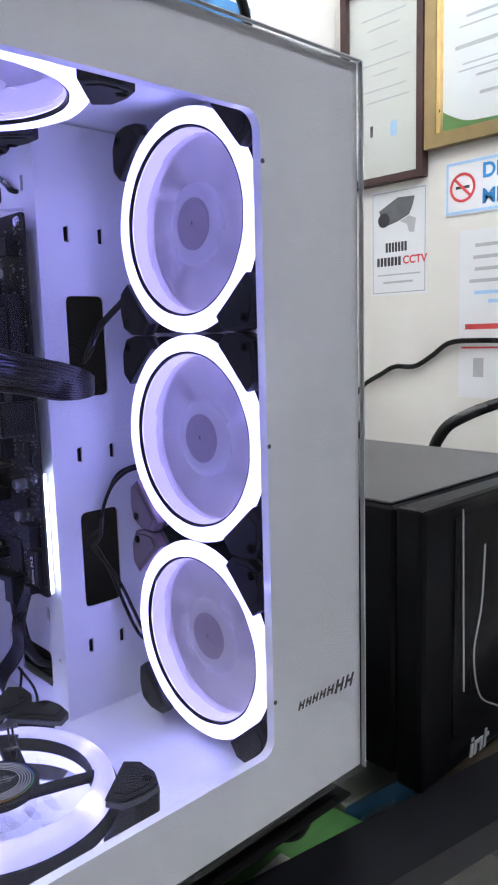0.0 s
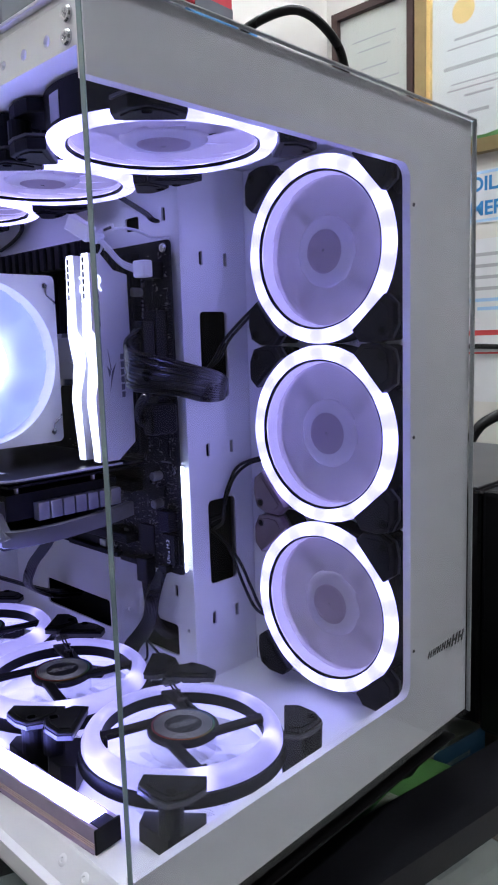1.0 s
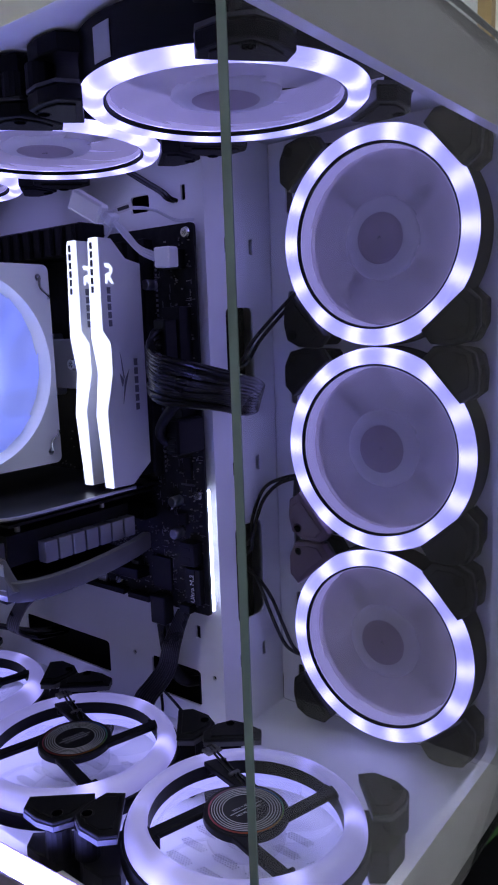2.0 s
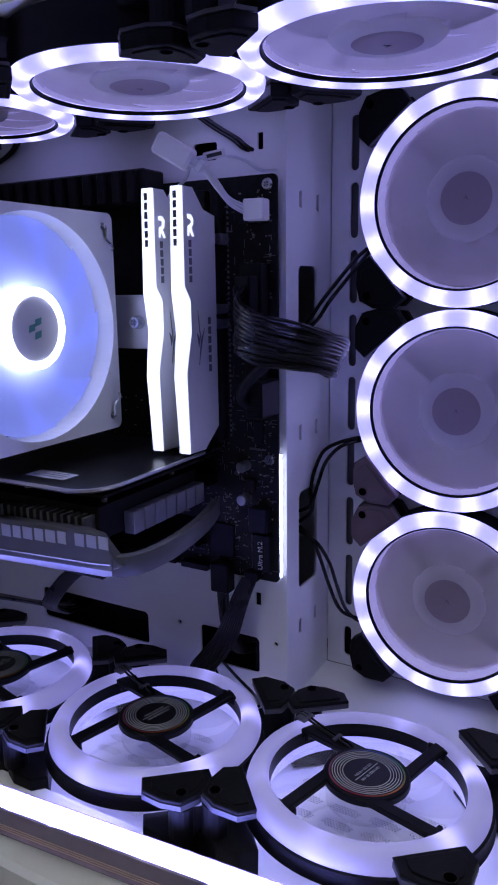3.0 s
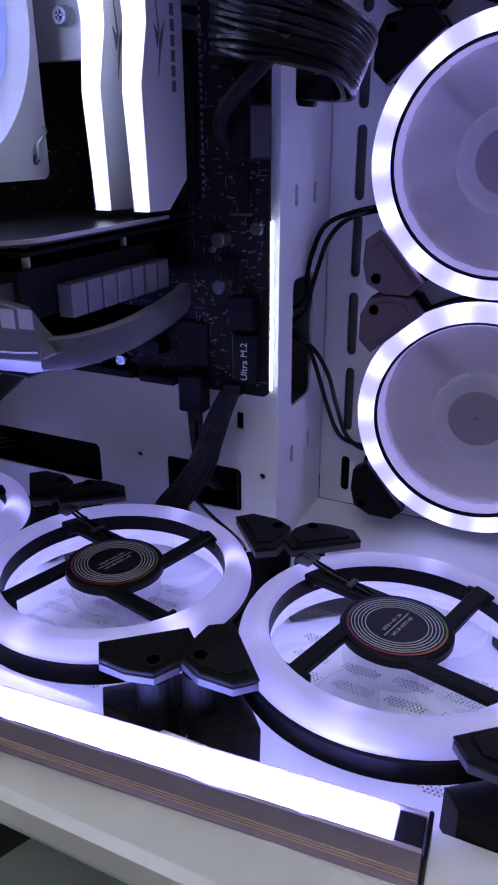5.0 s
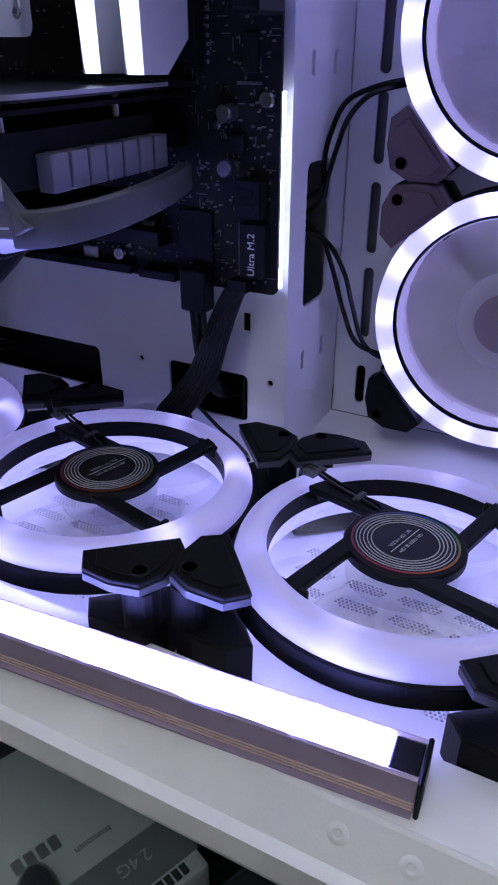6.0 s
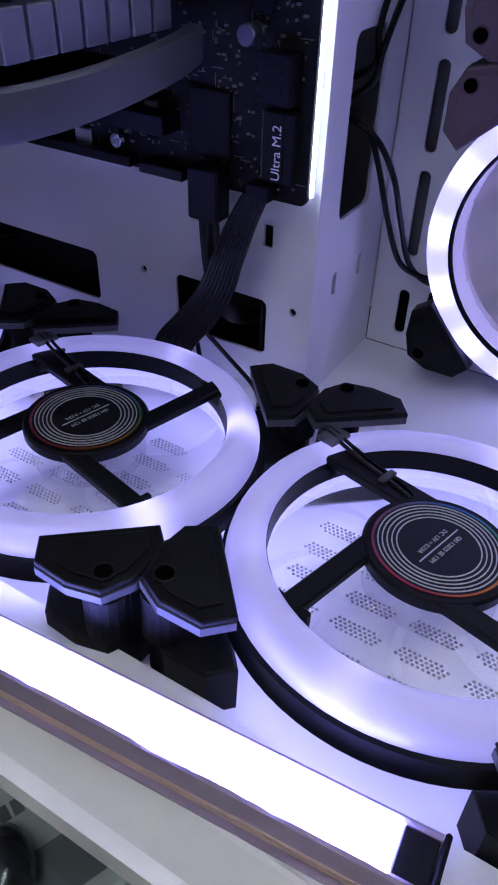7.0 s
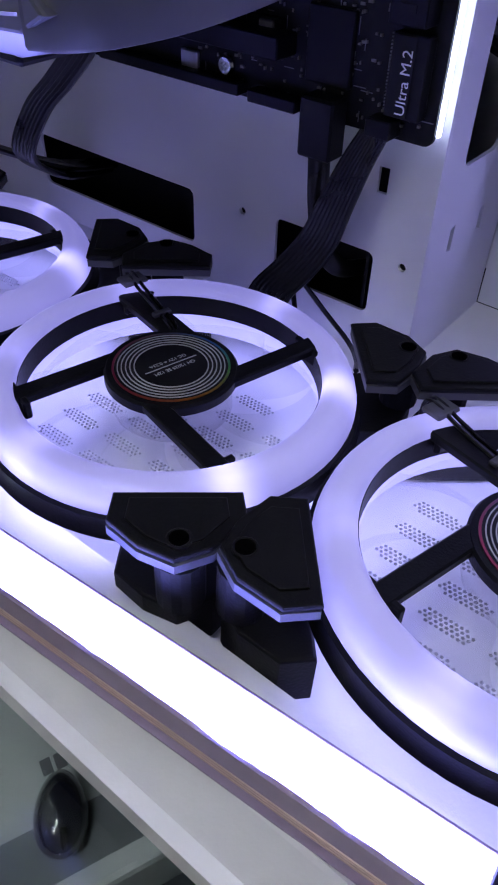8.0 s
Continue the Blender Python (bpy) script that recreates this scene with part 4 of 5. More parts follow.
# ---------------------------------------------------------------- processor cooler
cool = placed("processor_cooler", "white tower cooler with blue-lit fan facing the front", "cooler", (0.20, 0.57, 0.335))
CX, CZ, CFY = 0.1495, 0.3930, 0.5400
bm = bmesh.new()
plate(bm, rect(CX - 0.060, CX + 0.060, CZ - 0.060, CZ + 0.060, 0.004), [disc(CX, CZ, 0.0570, 64)] + [disc(CX + a * 0.0525, CZ + b * 0.0525, 0.0021, 12) for a in (-1, 1) for b in (-1, 1)], CFY, CFY + 0.025, YF)
fr_ = part("fan_frame", bm, FANWHITE, cool, "white square fan frame")
for a in (-1, 1):
    for b in (-1, 1):
        bm = bmesh.new()
        u, v = CX + a * 0.0525, CZ + b * 0.0525
        tube(bm, [(u, CFY + 0.003, v), (u, CFY - 0.0012, v), (u + 0.0002, CFY - 0.0012, v - 0.006 * b), (u + a * 0.006, CFY - 0.0010, v - 0.012 * b), (u + a * 0.0085, CFY + 0.02, v - 0.014 * b)], 0.0008, 6, 5)
        part("spring_clip", bm, STEEL, fr_, smooth=True)
CM = Matrix(((1, 0, 0, CX), (0, 0, -1, CFY), (0, 1, 0, CZ), (0, 0, 0, 1)))
bm = bmesh.new()
lathe(bm, [(0.0205, -0.004), (0.0205, -0.0025), (0.0170, -0.0020), (0.0170, -0.004)], 48, CM)
lathe(bm, [(0.0205, -0.016), (0.0205, -0.0041), (0.0190, -0.0041), (0.0190, -0.016)], 48, CM)
part("hub_light", bm, HUBGLOW, cool, "blazing white hub ring", smooth=True)
bm = bmesh.new()
lathe(bm, [(0, -0.0025), (0.0155, -0.0025), (0.0168, -0.0032), (0.0168, -0.006), (0, -0.006)], 48, CM, closed=False)
hubc = part("hub_cap", bm, mat("grey_hub_sticker", (0.5, 0.5, 0.53), 0.4, vary=0.05), cool, "pale grey hub cap", smooth=True)
MARKG = mat("teal_mark", (0.05, 0.22, 0.2), 0.4, vary=0.1)
bm = bmesh.new()
for u, v in ((-0.003, 0.0005), (0.0015, 0.0035), (0.001, -0.003)):
    prism(bm, [(u - 0.0022, v - 0.0022), (u + 0.0018, v - 0.0012), (u + 0.0022, v + 0.0022), (u - 0.0018, v + 0.0012)], -0.0025, -0.0021, CM)
part("maker_mark", bm, MARKG, hubc)
for b in range(9):
    bm = bmesh.new()
    blade_mesh(bm, 9, 0.0200, 0.0558, 0.98, -0.0122, -0.0096, first=b, root=0.86)
    bmesh.ops.transform(bm, verts=bm.verts, matrix=CM)
    part("blade", bm, BLADEBLUE, cool, "frosted blade, its blue light added as weak emission", smooth=True)
bm = bmesh.new()
for k in range(4):
    box(bm, 0.018, 0.0575, -0.003, 0.003, -0.0245, -0.0220, m=CM @ pose(0, 0, 0, 0, 0, 30 + 90 * k))
lathe(bm, [(0, -0.0245), (0.02, -0.0245), (0.02, -0.0165), (0, -0.0165)], 32, CM, closed=False)
part("motor_spider", bm, FANWHITE, cool)
for i in range(38):
    x = CX - 0.058 + i * 0.00295
    part("cooling_fin", boxmesh(x, x + 0.0006, CFY + 0.0260, CFY + 0.0680, CZ - 0.058, CZ + 0.060), FIN, cool) if i else None
for y in (0.578, 0.592):
    for z in (0.37, 0.41):
        bm = bmesh.new()
        tube(bm, [(0.095, y, z), (0.16, y, z), (0.225, y, z), (0.238, y, 0.39)], 0.003, 10, 6)
        part("heat_pipe", bm, TIN, cool, smooth=True)
part("base_block", boxmesh(0.228, 0.2375, 0.565, 0.605, 0.372, 0.412, bevel=0.001), TIN, cool)
bm = bmesh.new()
box(bm, 0.2215, 0.2230, 0.5255, 0.640, 0.3775, 0.4085, bevel=0.0006)
br = part("mount_bracket", bm, SILVER, cool, "pale steel mounting bracket")
bm = bmesh.new()
screw_head(bm, basis((0.2215, 0.5330, 0.3930), (0, 1, 0), (0, 0, -1)), 0.0040, 0.0055)
part("bracket_screw", bm, STEEL, br)
bm = bmesh.new()
lathe(bm, [(0, 0), (0.004, 0), (0.004, 0.0268), (0, 0.0268)], 14, basis((0.2499, 0.5330, 0.3930), (0, 1, 0), (0, 0, -1)), closed=False)
part("post", bm, STEEL, br, smooth=True)

# ---------------------------------------------------------------- graphics card
GX0, GX1, GY0, GY1 = 0.1260, 0.2300, 0.4790, 0.7180
card = placed("graphics_card", "black graphics card with gunmetal shroud lying flat", "graphics card", (0.18, 0.6, 0.277))
bm = bmesh.new()
prism(bm, [(GX0 + 0.004, GY1), (GX0 + 0.004, 0.510)] + [(0.150 - 0.020 * math.cos(radians(a)), 0.512 - 0.018 * math.sin(radians(a))) for a in range(10, 91, 16)] + [(GX1 - 0.002, 0.4945), (GX1 + 0.018, 0.4945), (GX1 + 0.018, GY1)], 0.3160, 0.3182, ZF, bevel=0.0005)
bp = part("backplate", bm, mat("satin_black_plate", (0.02, 0.02, 0.023), 0.28, metal=0.3, vary=0.15, scale=60), card, "satin black backplate")
bm = bmesh.new()
outer_e = [(GX0 + 0.0035, 0.560), (GX0 + 0.0035, 0.510)] + [(0.150 - 0.0205 * math.cos(radians(a)), 0.512 - 0.0185 * math.sin(radians(a))) for a in range(10, 91, 16)] + [(GX1 - 0.002, 0.4940)]
inner_e = [(x + 0.0016 * (1 if i < 3 else 0.3), y + 0.0016) for i, (x, y) in enumerate(outer_e)]
prism(bm, outer_e + inner_e[::-1], 0.3170, 0.3184, ZF)
part("bright_rim", bm, SILVER, bp, "bright bevelled rim")
part("sticker", boxmesh(0.1420, 0.1530, 0.5240, 0.5500, 0.31825, 0.3185), GREYMARK, bp, "small pale sticker")
for i in range(3):
    part("sticker_line", boxmesh(0.1440 + i * 0.003, 0.1450 + i * 0.003, 0.527, 0.547 - i * 0.004, 0.31855, 0.3186), MIDMARK, bp)
part("circuit_board", boxmesh(GX0 + 0.014, GX1 + 0.016, 0.497, GY1, 0.3125, 0.3141), PCB, card)
part("cooler_core", boxmesh(GX0 + 0.014, GX1 - 0.004, 0.5005, 0.700, 0.2905, 0.3075), CHIP, card)
for i in range(7):
    x0 = 0.1588 + i * 0.0096
    part("fin_block", boxmesh(x0, x0 + 0.0084, 0.4935, 0.5003, 0.2890, 0.3008, bevel=0.0004), FIN, card)
for i in range(40):
    y0 = 0.5025 + i * 0.0046
    part("fin", boxmesh(GX0 + 0.0060, GX0 + 0.0138, y0, y0 + 0.0018, 0.2915, 0.3040), SHROUD, card)
for x, y in ((0.150, 0.505), (0.152, 0.56), (0.21, 0.506)):
    bm = bmesh.new()
    lathe(bm, [(0, 0.3015), (0.0016, 0.3015), (0.0016, 0.3159), (0, 0.3159)], 10, Matrix.Translation((x, y, 0)), closed=False)
    part("pillar", bm, TIN, card, smooth=True)
# shroud: side band and swept nose along the end
bm = bmesh.new()
prism(bm, [(GY1 - 0.01, 0.2975), (0.560, 0.2985), (0.500, 0.3010), (0.4890, 0.2995), (0.4830, 0.2930), (0.4755, 0.2865), (0.4830, 0.2825), (0.560, 0.2780), (GY1 - 0.01, 0.2745)], GX0, GX0 + 0.0055, XF, bevel=0.0008)
sh = part("shroud", bm, SHROUD, card, "gunmetal side band of the shroud")
bm = bmesh.new()
line = smooth_path([(GX0 + 0.002, 0.4830, 0), (0.1320, 0.4765, 0), (0.1420, 0.4728, 0), (0.1600, 0.4720, 0), (0.1850, 0.4755, 0), (0.2100, 0.4815, 0), (GX1 - 0.001, 0.4885, 0)], 6)
side_a, side_b = [], []
for i, p in enumerate(line):
    d = (line[min(i + 1, len(line) - 1)] - line[max(i - 1, 0)]).normalized()
    q = Vector((-d.y, d.x, 0)) * 0.0026
    side_a.append((p.x - q.x, p.y - q.y))
    side_b.append((p.x + q.x, p.y + q.y))
prism(bm, side_a + side_b[::-1], 0.2800, 0.2905, ZF, bevel=0.0010)
part("nose", bm, SHROUD, card, "gunmetal swept nose", smooth=True)
part("shroud_base", boxmesh(GX0 + 0.0058, GX1 - 0.004, 0.493, GY1 - 0.01, 0.2740, 0.2790, bevel=0.001), BLACK, card)
# paler gunmetal: the floor rings' reflection is put into this tone
CHIN = mat("satin_gunmetal_edge", (0.42, 0.42, 0.43), 0.4, metal=0.6, vary=0.08, scale=60)
chin = bmesh.new()
ROWS = [(0.4830, 0.2800), (0.4920, 0.2790), (0.5200, 0.2775), (0.5600, 0.2755), (0.6200, 0.2735), (GY1 - 0.012, 0.2715)]
loops = []
for yy, zz in ROWS:
    drop = 0.0015 if yy < 0.485 else 0.0028
    loops.append([chin.verts.new(c) for c in ((GX0 - 0.0002, yy, zz + 0.0062), (GX0 + 0.0008, yy, zz + 0.0030), (GX0 + 0.0060, yy, zz - drop), (GX0 + 0.0070, yy, zz - drop), (GX0 + 0.0040, yy, zz + 0.0062))])
for la, lb in zip(loops, loops[1:]):
    for i in range(5):
        chin.faces.new((la[i], la[(i + 1) % 5], lb[(i + 1) % 5], lb[i]))
chin.faces.new(loops[0][::-1])
chin.faces.new(loops[-1])
bmesh.ops.recalc_face_normals(chin, faces=chin.faces)
part("chin", chin, CHIN, sh, "curved lower edge of the band, reflected light in its pale tone", smooth=True)
LETTERGREY = mat("satin_grey_print", (0.30, 0.30, 0.31), 0.5, vary=0.08)
LETTERW = (0.0068, 0.0058, 0.0068, 0.0058, 0.0068, 0.0062, 0.0068, 0.0058, 0.0, 0.0062, 0.0062, 0.0062)
y = 0.5680
for i, w in enumerate(LETTERW[:8] + (0,) + LETTERW[9:]):
    if w:
        zl = 0.2865 + (0.568 - y) * 0.055
        bm = bmesh.new()
        box(bm, GX0 - 0.0004, GX0 - 0.0001, y - w * 0.92, y, zl + 0.0024, zl + 0.0086)
        part("letter_bar", bm, LETTERGREY, sh, "pale maker's mark as bars")
    y -= w + 0.0012 if w else 0.0040
bm = bmesh.new()
plate(bm, rect(0.135, 0.262, 0.262, 0.321), [rect(0.15, 0.17, 0.28, 0.30)], GY1 + 0.0002, GY1 + 0.0012, YF)
part("bracket", bm, TIN, card)

# ---------------------------------------------------------------- cables
def cable(name, label, strands, material=CABLE, ends=()):
    t = placed(name, label, "cable", strands[0][0][0] if isinstance(strands[0][0][0], tuple) else strands[0][0])
    for pts, r in strands_of(strands):
        bm = bmesh.new()
        tube(bm, pts, r, 8, 8)
        part("strand", bm, material, t, smooth=True)
    return t


def strands_of(strands):
    return [(s[0], s[1]) if isinstance(s[1], float) else (s, 0.0011) for s in strands]


rnd = random.Random(3)
bundle = placed("power_cable", "thick bundle of black sleeved power wires", "cable", (0.24, 0.47, 0.36))
for i in range(12):
    for j in range(2):
        v = i / 11
        z0 = 0.4140 - v * 0.034
        jit = lambda s: rnd.uniform(-s, s) * 1.5
        d = j * 0.0035
        pts = [(0.2395, 0.4655 + d, z0), (0.2290, 0.4680 + d + jit(0.0006), z0 - 0.002 + jit(0.0006)), (0.2140 + d, 0.4630 + jit(0.0009), 0.4050 - v * 0.027 + jit(0.0006)),
               (0.2045 + d, 0.4470 + jit(0.0009), 0.3990 - v * 0.0245 + jit(0.0005)), (0.2080 + d, 0.4285 + v * 0.003 + jit(0.0009), 0.3935 - v * 0.0215 + jit(0.0005)),
               (0.2230 + d, 0.4165 + v * 0.005 + d * 0.5 + jit(0.0006), 0.3885 - v * 0.0195 + jit(0.0005)), (0.2440, 0.4140 + v * 0.007 + d, 0.3840 - v * 0.0195), (0.2620, 0.4205 + v * 0.007 + d, 0.3790 - v * 0.0160),
               (0.2780, 0.4360 + v * 0.002 + d, 0.3740 - v * 0.0105), (0.2880 - d, 0.4580, 0.3710 - v * 0.006), (0.2885, 0.475, 0.371 - v * 0.004)]
        bm = bmesh.new()
        tube(bm, pts, 0.0013, 7, 6)
        part("strand", bm, CABLE, bundle, smooth=True)
part("plug", boxmesh(0.2285, 0.2388, 0.4635, 0.4730, 0.3765, 0.4180, bevel=0.0008), BLACK, bundle, "black power plug")

front_io = placed("front_panel_cable", "black flat cable curving into its plug", "cable", (0.235, 0.468, 0.355))
bm = bmesh.new()
tube(bm, [(0.2320, 0.4640, 0.3460), (0.2270, 0.4665, 0.3490), (0.2235, 0.4665, 0.3545), (0.2220, 0.4610, 0.3620), (0.2215, 0.4520, 0.3700), (0.2240, 0.4420, 0.3790), (0.2320, 0.4340, 0.3850)], 0.0031, 10, 8)
part("strand", bm, RUBBER, front_io, smooth=True)
part("plug", boxmesh(0.2270, 0.2495, 0.4560, 0.4665, 0.3400, 0.3610, bevel=0.0012), BLACK, front_io)
for i in range(3):
    part("plug_rib", boxmesh(0.2264, 0.2271, 0.4578, 0.4648, 0.3425 + i * 0.0042, 0.3448 + i * 0.0042, bevel=0.0003), BLACK, front_io)


def fan_lead(runs, label):
    t = placed("fan_cable", label, "cable", runs[0][0], "fan leads")
    for pts in runs:
        bm = bmesh.new()
        tube(bm, pts, 0.0012, 7, 8)
        part("strand", bm, CABLE, t, smooth=True)
    return t


fan_lead([[(0.3140, 0.4240, 0.4370), (0.3120, 0.4290 + d, 0.4290), (0.3000, 0.4350 + d, 0.4170), (0.2890, 0.4425 + d, 0.4030), (0.2880, 0.4520 + d, 0.3900), (0.2920, 0.470, 0.382)] for d in (0.0, 0.0050)], "pair of black fan wires going into the tray opening")
fan_lead([[(0.3160, 0.4200, 0.3175), (0.3120, 0.4290, 0.3170), (0.3060, 0.4420, 0.3135), (0.3005, 0.4505, 0.3080), (0.2955, 0.4545, 0.2960), (0.2910, 0.4552, 0.2850), (0.2890, 0.4548, 0.2740), (0.290, 0.470, 0.266)],
          [(0.3160, 0.4210, 0.3160), (0.3110, 0.4300, 0.3150), (0.3020, 0.4400, 0.3115), (0.2940, 0.4460, 0.3030), (0.2890, 0.4485, 0.2920), (0.2870, 0.4515, 0.2790), (0.2880, 0.4548, 0.2680), (0.290, 0.470, 0.258)]], "pair of black fan wires looping into the opening")
fan_lead([[(0.2900, 0.470, 0.262), (0.2890, 0.4550, 0.2540), (0.2930, 0.4500, 0.2400), (0.2990, 0.4450, 0.2170), (0.3050, 0.4395, 0.1990), (0.3120, 0.4310, 0.1920), (0.3160, 0.4220, 0.1910)],
          [(0.2900, 0.470, 0.258), (0.2890, 0.4515, 0.2510), (0.2950, 0.4440, 0.2360), (0.3010, 0.4410, 0.2190), (0.3080, 0.4370, 0.1990), (0.3130, 0.4300, 0.1900), (0.3160, 0.4220, 0.1890)]], "pair of black fan wires hanging to the lower fan")
fan_lead([[(0.2450, 0.505 + d, 0.508), (0.2520, 0.495 + d, 0.5000), (0.2545, 0.484 + d, 0.4930), (0.2560, 0.478 + d, 0.4880), (0.268, 0.4735, 0.486)] for d in (0.0, 0.003)], "black roof-fan wires into the tray slot")
fan_lead([[(0.2450, 0.640 + d, 0.508), (0.2520, 0.655 + d, 0.5020), (0.2550, 0.675 + d, 0.4960), (0.255, 0.70 + d, 0.490)] for d in (0.0, 0.003)], "black roof-fan wires along the tray")

# flat ribbons from the board's lower edge into the tray opening
rib = placed("front_usb_cable", "black ribbon of flat wires into the lower opening", "cable", (0.24, 0.49, 0.236))
for k in range(9):
    bm = bmesh.new()
    w = k / 8
    tube(bm, [(0.2440, 0.4705 + w * 0.0085, 0.2370), (0.2425, 0.4740 + w * 0.0100, 0.2270), (0.2410 - w * 0.002, 0.4780 + w * 0.0110, 0.2130), (0.2425, 0.4840 + w * 0.0140, 0.1960), (0.2400, 0.4910 + w * 0.0160, 0.1830), (0.2360, 0.4970 + w * 0.0165, 0.1740), (0.2330, 0.5000 + w * 0.0165, 0.1640)], 0.0010, 6, 7)
    part("strand", bm, CABLE, rib, smooth=True)
usb = placed("usb_header_cable", "stiff black cable with a wide plug", "cable", (0.244, 0.505, 0.236))
part("plug", boxmesh(0.2400, 0.2490, 0.4880, 0.5010, 0.2250, 0.2440, bevel=0.0008), BLACK, usb)
bm = bmesh.new()
tube(bm, [(0.2445, 0.4945, 0.2250), (0.2465, 0.4945, 0.2080), (0.2500, 0.4935, 0.1920), (0.2580, 0.4900, 0.1800), (0.272, 0.486, 0.176)], 0.0040, 10, 8, 0.6)
part("strand", bm, CABLE, usb, smooth=True)
gp = placed("graphics_power_cable", "black power wires hanging in front of the graphics card", "cable", (0.13, 0.59, 0.27))
for k in range(8):
    o = k * 0.0026
    bm = bmesh.new()
    tube(bm, [(0.1500, 0.5950 + o, 0.3100), (0.1330, 0.5920 + o, 0.3130), (0.1210, 0.5910 + o, 0.3060), (0.1180, 0.5930 + o, 0.2860), (0.1240, 0.5990 + o, 0.2620), (0.1500, 0.6080 + o, 0.2380), (0.1950, 0.6180 + o, 0.2120), (0.2400, 0.6240 + o * 0.7, 0.1880), (0.270, 0.626 + o * 0.5, 0.180)], 0.0013, 7, 7)
    part("strand", bm, CABLE, gp, smooth=True)
gq = placed("loose_power_cable", "flat black cable from the card down to the opening", "cable", (0.20, 0.58, 0.20))
for k in range(6):
    o = (k - 2.5) * 0.0021
    bm = bmesh.new()
    tube(bm, [(0.2020, 0.5450 + o, 0.2740), (0.2000, 0.5560 + o, 0.2560), (0.1990, 0.5680 + o, 0.2440), (0.2010, 0.5860 + o, 0.2300), (0.2080, 0.6080 + o, 0.2070), (0.2330, 0.6240 + o, 0.1880), (0.2560, 0.6320 + o * 0.6, 0.1790), (0.272, 0.634 + o * 0.4, 0.176)], 0.0014, 7, 7)
    part("strand", bm, CABLE, gq, smooth=True)
lead = placed("thin_fan_cable", "thin black fan lead curling on the tray", "cable", (0.25, 0.48, 0.16))
for pts in ([(0.2440, 0.4980, 0.1780), (0.2500, 0.4890, 0.1640), (0.2440, 0.4740, 0.1600), (0.2300, 0.4620, 0.1650), (0.2180, 0.4550, 0.170)], [(0.2500, 0.5060, 0.1720), (0.2450, 0.5000, 0.1620), (0.2360, 0.4950, 0.1640), (0.226, 0.490, 0.170)]):
    bm = bmesh.new()
    tube(bm, pts, 0.0010, 6, 8)
    part("strand", bm, CABLE, lead, smooth=True)

# white connector and its leads above the memory
wc = placed("white_lighting_cable", "white lighting lead with nylon plugs over the board", "cable", (0.22, 0.47, 0.46))
part("plug", boxmesh(-0.0105, 0.0105, -0.0055, 0.0055, -0.0040, 0.0040, bevel=0.0012, m=pose(0.2030, 0.4920, 0.4800, 0, 0, 0) @ basis((0, 0, 0), (0.25, -0.80, -0.50), (0.05, -0.5, 0.8))), CONN, wc, "white nylon plug")
part("plug", boxmesh(-0.0062, 0.0062, -0.0055, 0.0055, -0.0038, 0.0038, bevel=0.0009, m=basis((0.2270, 0.4580, 0.4515), (0, 1, 0.02), (0, 0, 1))), CONN, wc, "white nylon plug")
for k in range(3):
    o = (k - 1) * 0.0017
    bm = bmesh.new()
    tube(bm, [(0.2050, 0.4850, 0.4755 + o), (0.2080, 0.4790 + o * 0.4, 0.4720 + o), (0.2120, 0.4730, 0.4640 + o), (0.2180, 0.4690 + o * 0.3, 0.4560 + o), (0.2240, 0.4640, 0.4522 + o)], 0.0010, 7, 7)
    part("strand", bm, WIREW, wc, smooth=True)
for pts in ([(0.2030, 0.4830, 0.4760), (0.2150, 0.4900, 0.4775), (0.2250, 0.5000, 0.4700), (0.2300, 0.5160, 0.4600), (0.2350, 0.5240, 0.4300), (0.2380, 0.5290, 0.4000)], [(0.2060, 0.4830, 0.4760), (0.2200, 0.4750, 0.4790), (0.2300, 0.4680, 0.4780), (0.2400, 0.4620, 0.4730), (0.252, 0.459, 0.474)]):
    bm = bmesh.new()
    tube(bm, pts, 0.0009, 6, 8)
    part("strand", bm, WIREW, wc, smooth=True)
part("cable_band", boxmesh(-0.0022, 0.0022, -0.0035, 0.0035, -0.0035, 0.0035, bevel=0.001, m=basis((0.2080, 0.4790, 0.4722), (0.25, -0.7, -0.6), (0.05, -0.6, 0.7))), WIREW, wc)
fl = part("printed_flag", boxmesh(-0.0065, 0.0065, -0.0020, 0.0020, -0.0002, 0.0002, m=basis((0.2120, 0.4735, 0.4780), (0, -1, 0.1), (-0.2, 0.1, 1))), CONN, wc, "white paper flag")
part("printed_bar", boxmesh(-0.0045, 0.0045, -0.0009, 0.0009, 0.0003, 0.0004, m=basis((0.2120, 0.4735, 0.4780), (0, -1, 0.1), (-0.2, 0.1, 1))), DARKMARK, fl)

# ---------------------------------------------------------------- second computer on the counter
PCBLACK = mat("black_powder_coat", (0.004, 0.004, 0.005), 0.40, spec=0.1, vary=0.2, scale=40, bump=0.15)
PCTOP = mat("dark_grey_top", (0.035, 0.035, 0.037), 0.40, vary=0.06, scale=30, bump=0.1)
FILM = pane("clear_film", (0.95, 0.95, 0.96), 1.07, 0.10)
pc = placed("black_computer_case", "black computer case still wrapped in clear film", "computer case", (0.52, 0.45, CT))
PX0, PX1, PY0, PY1, PZ1 = 0.411, 0.626, 0.2880, 0.66, 0.2880
part("body", boxmesh(PX0, PX1, PY0 + 0.022, PY1, CT + 0.006, PZ1, bevel=0.002), PCBLACK, pc)
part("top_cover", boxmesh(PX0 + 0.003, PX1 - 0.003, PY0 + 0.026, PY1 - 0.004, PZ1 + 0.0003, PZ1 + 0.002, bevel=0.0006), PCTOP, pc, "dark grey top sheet")
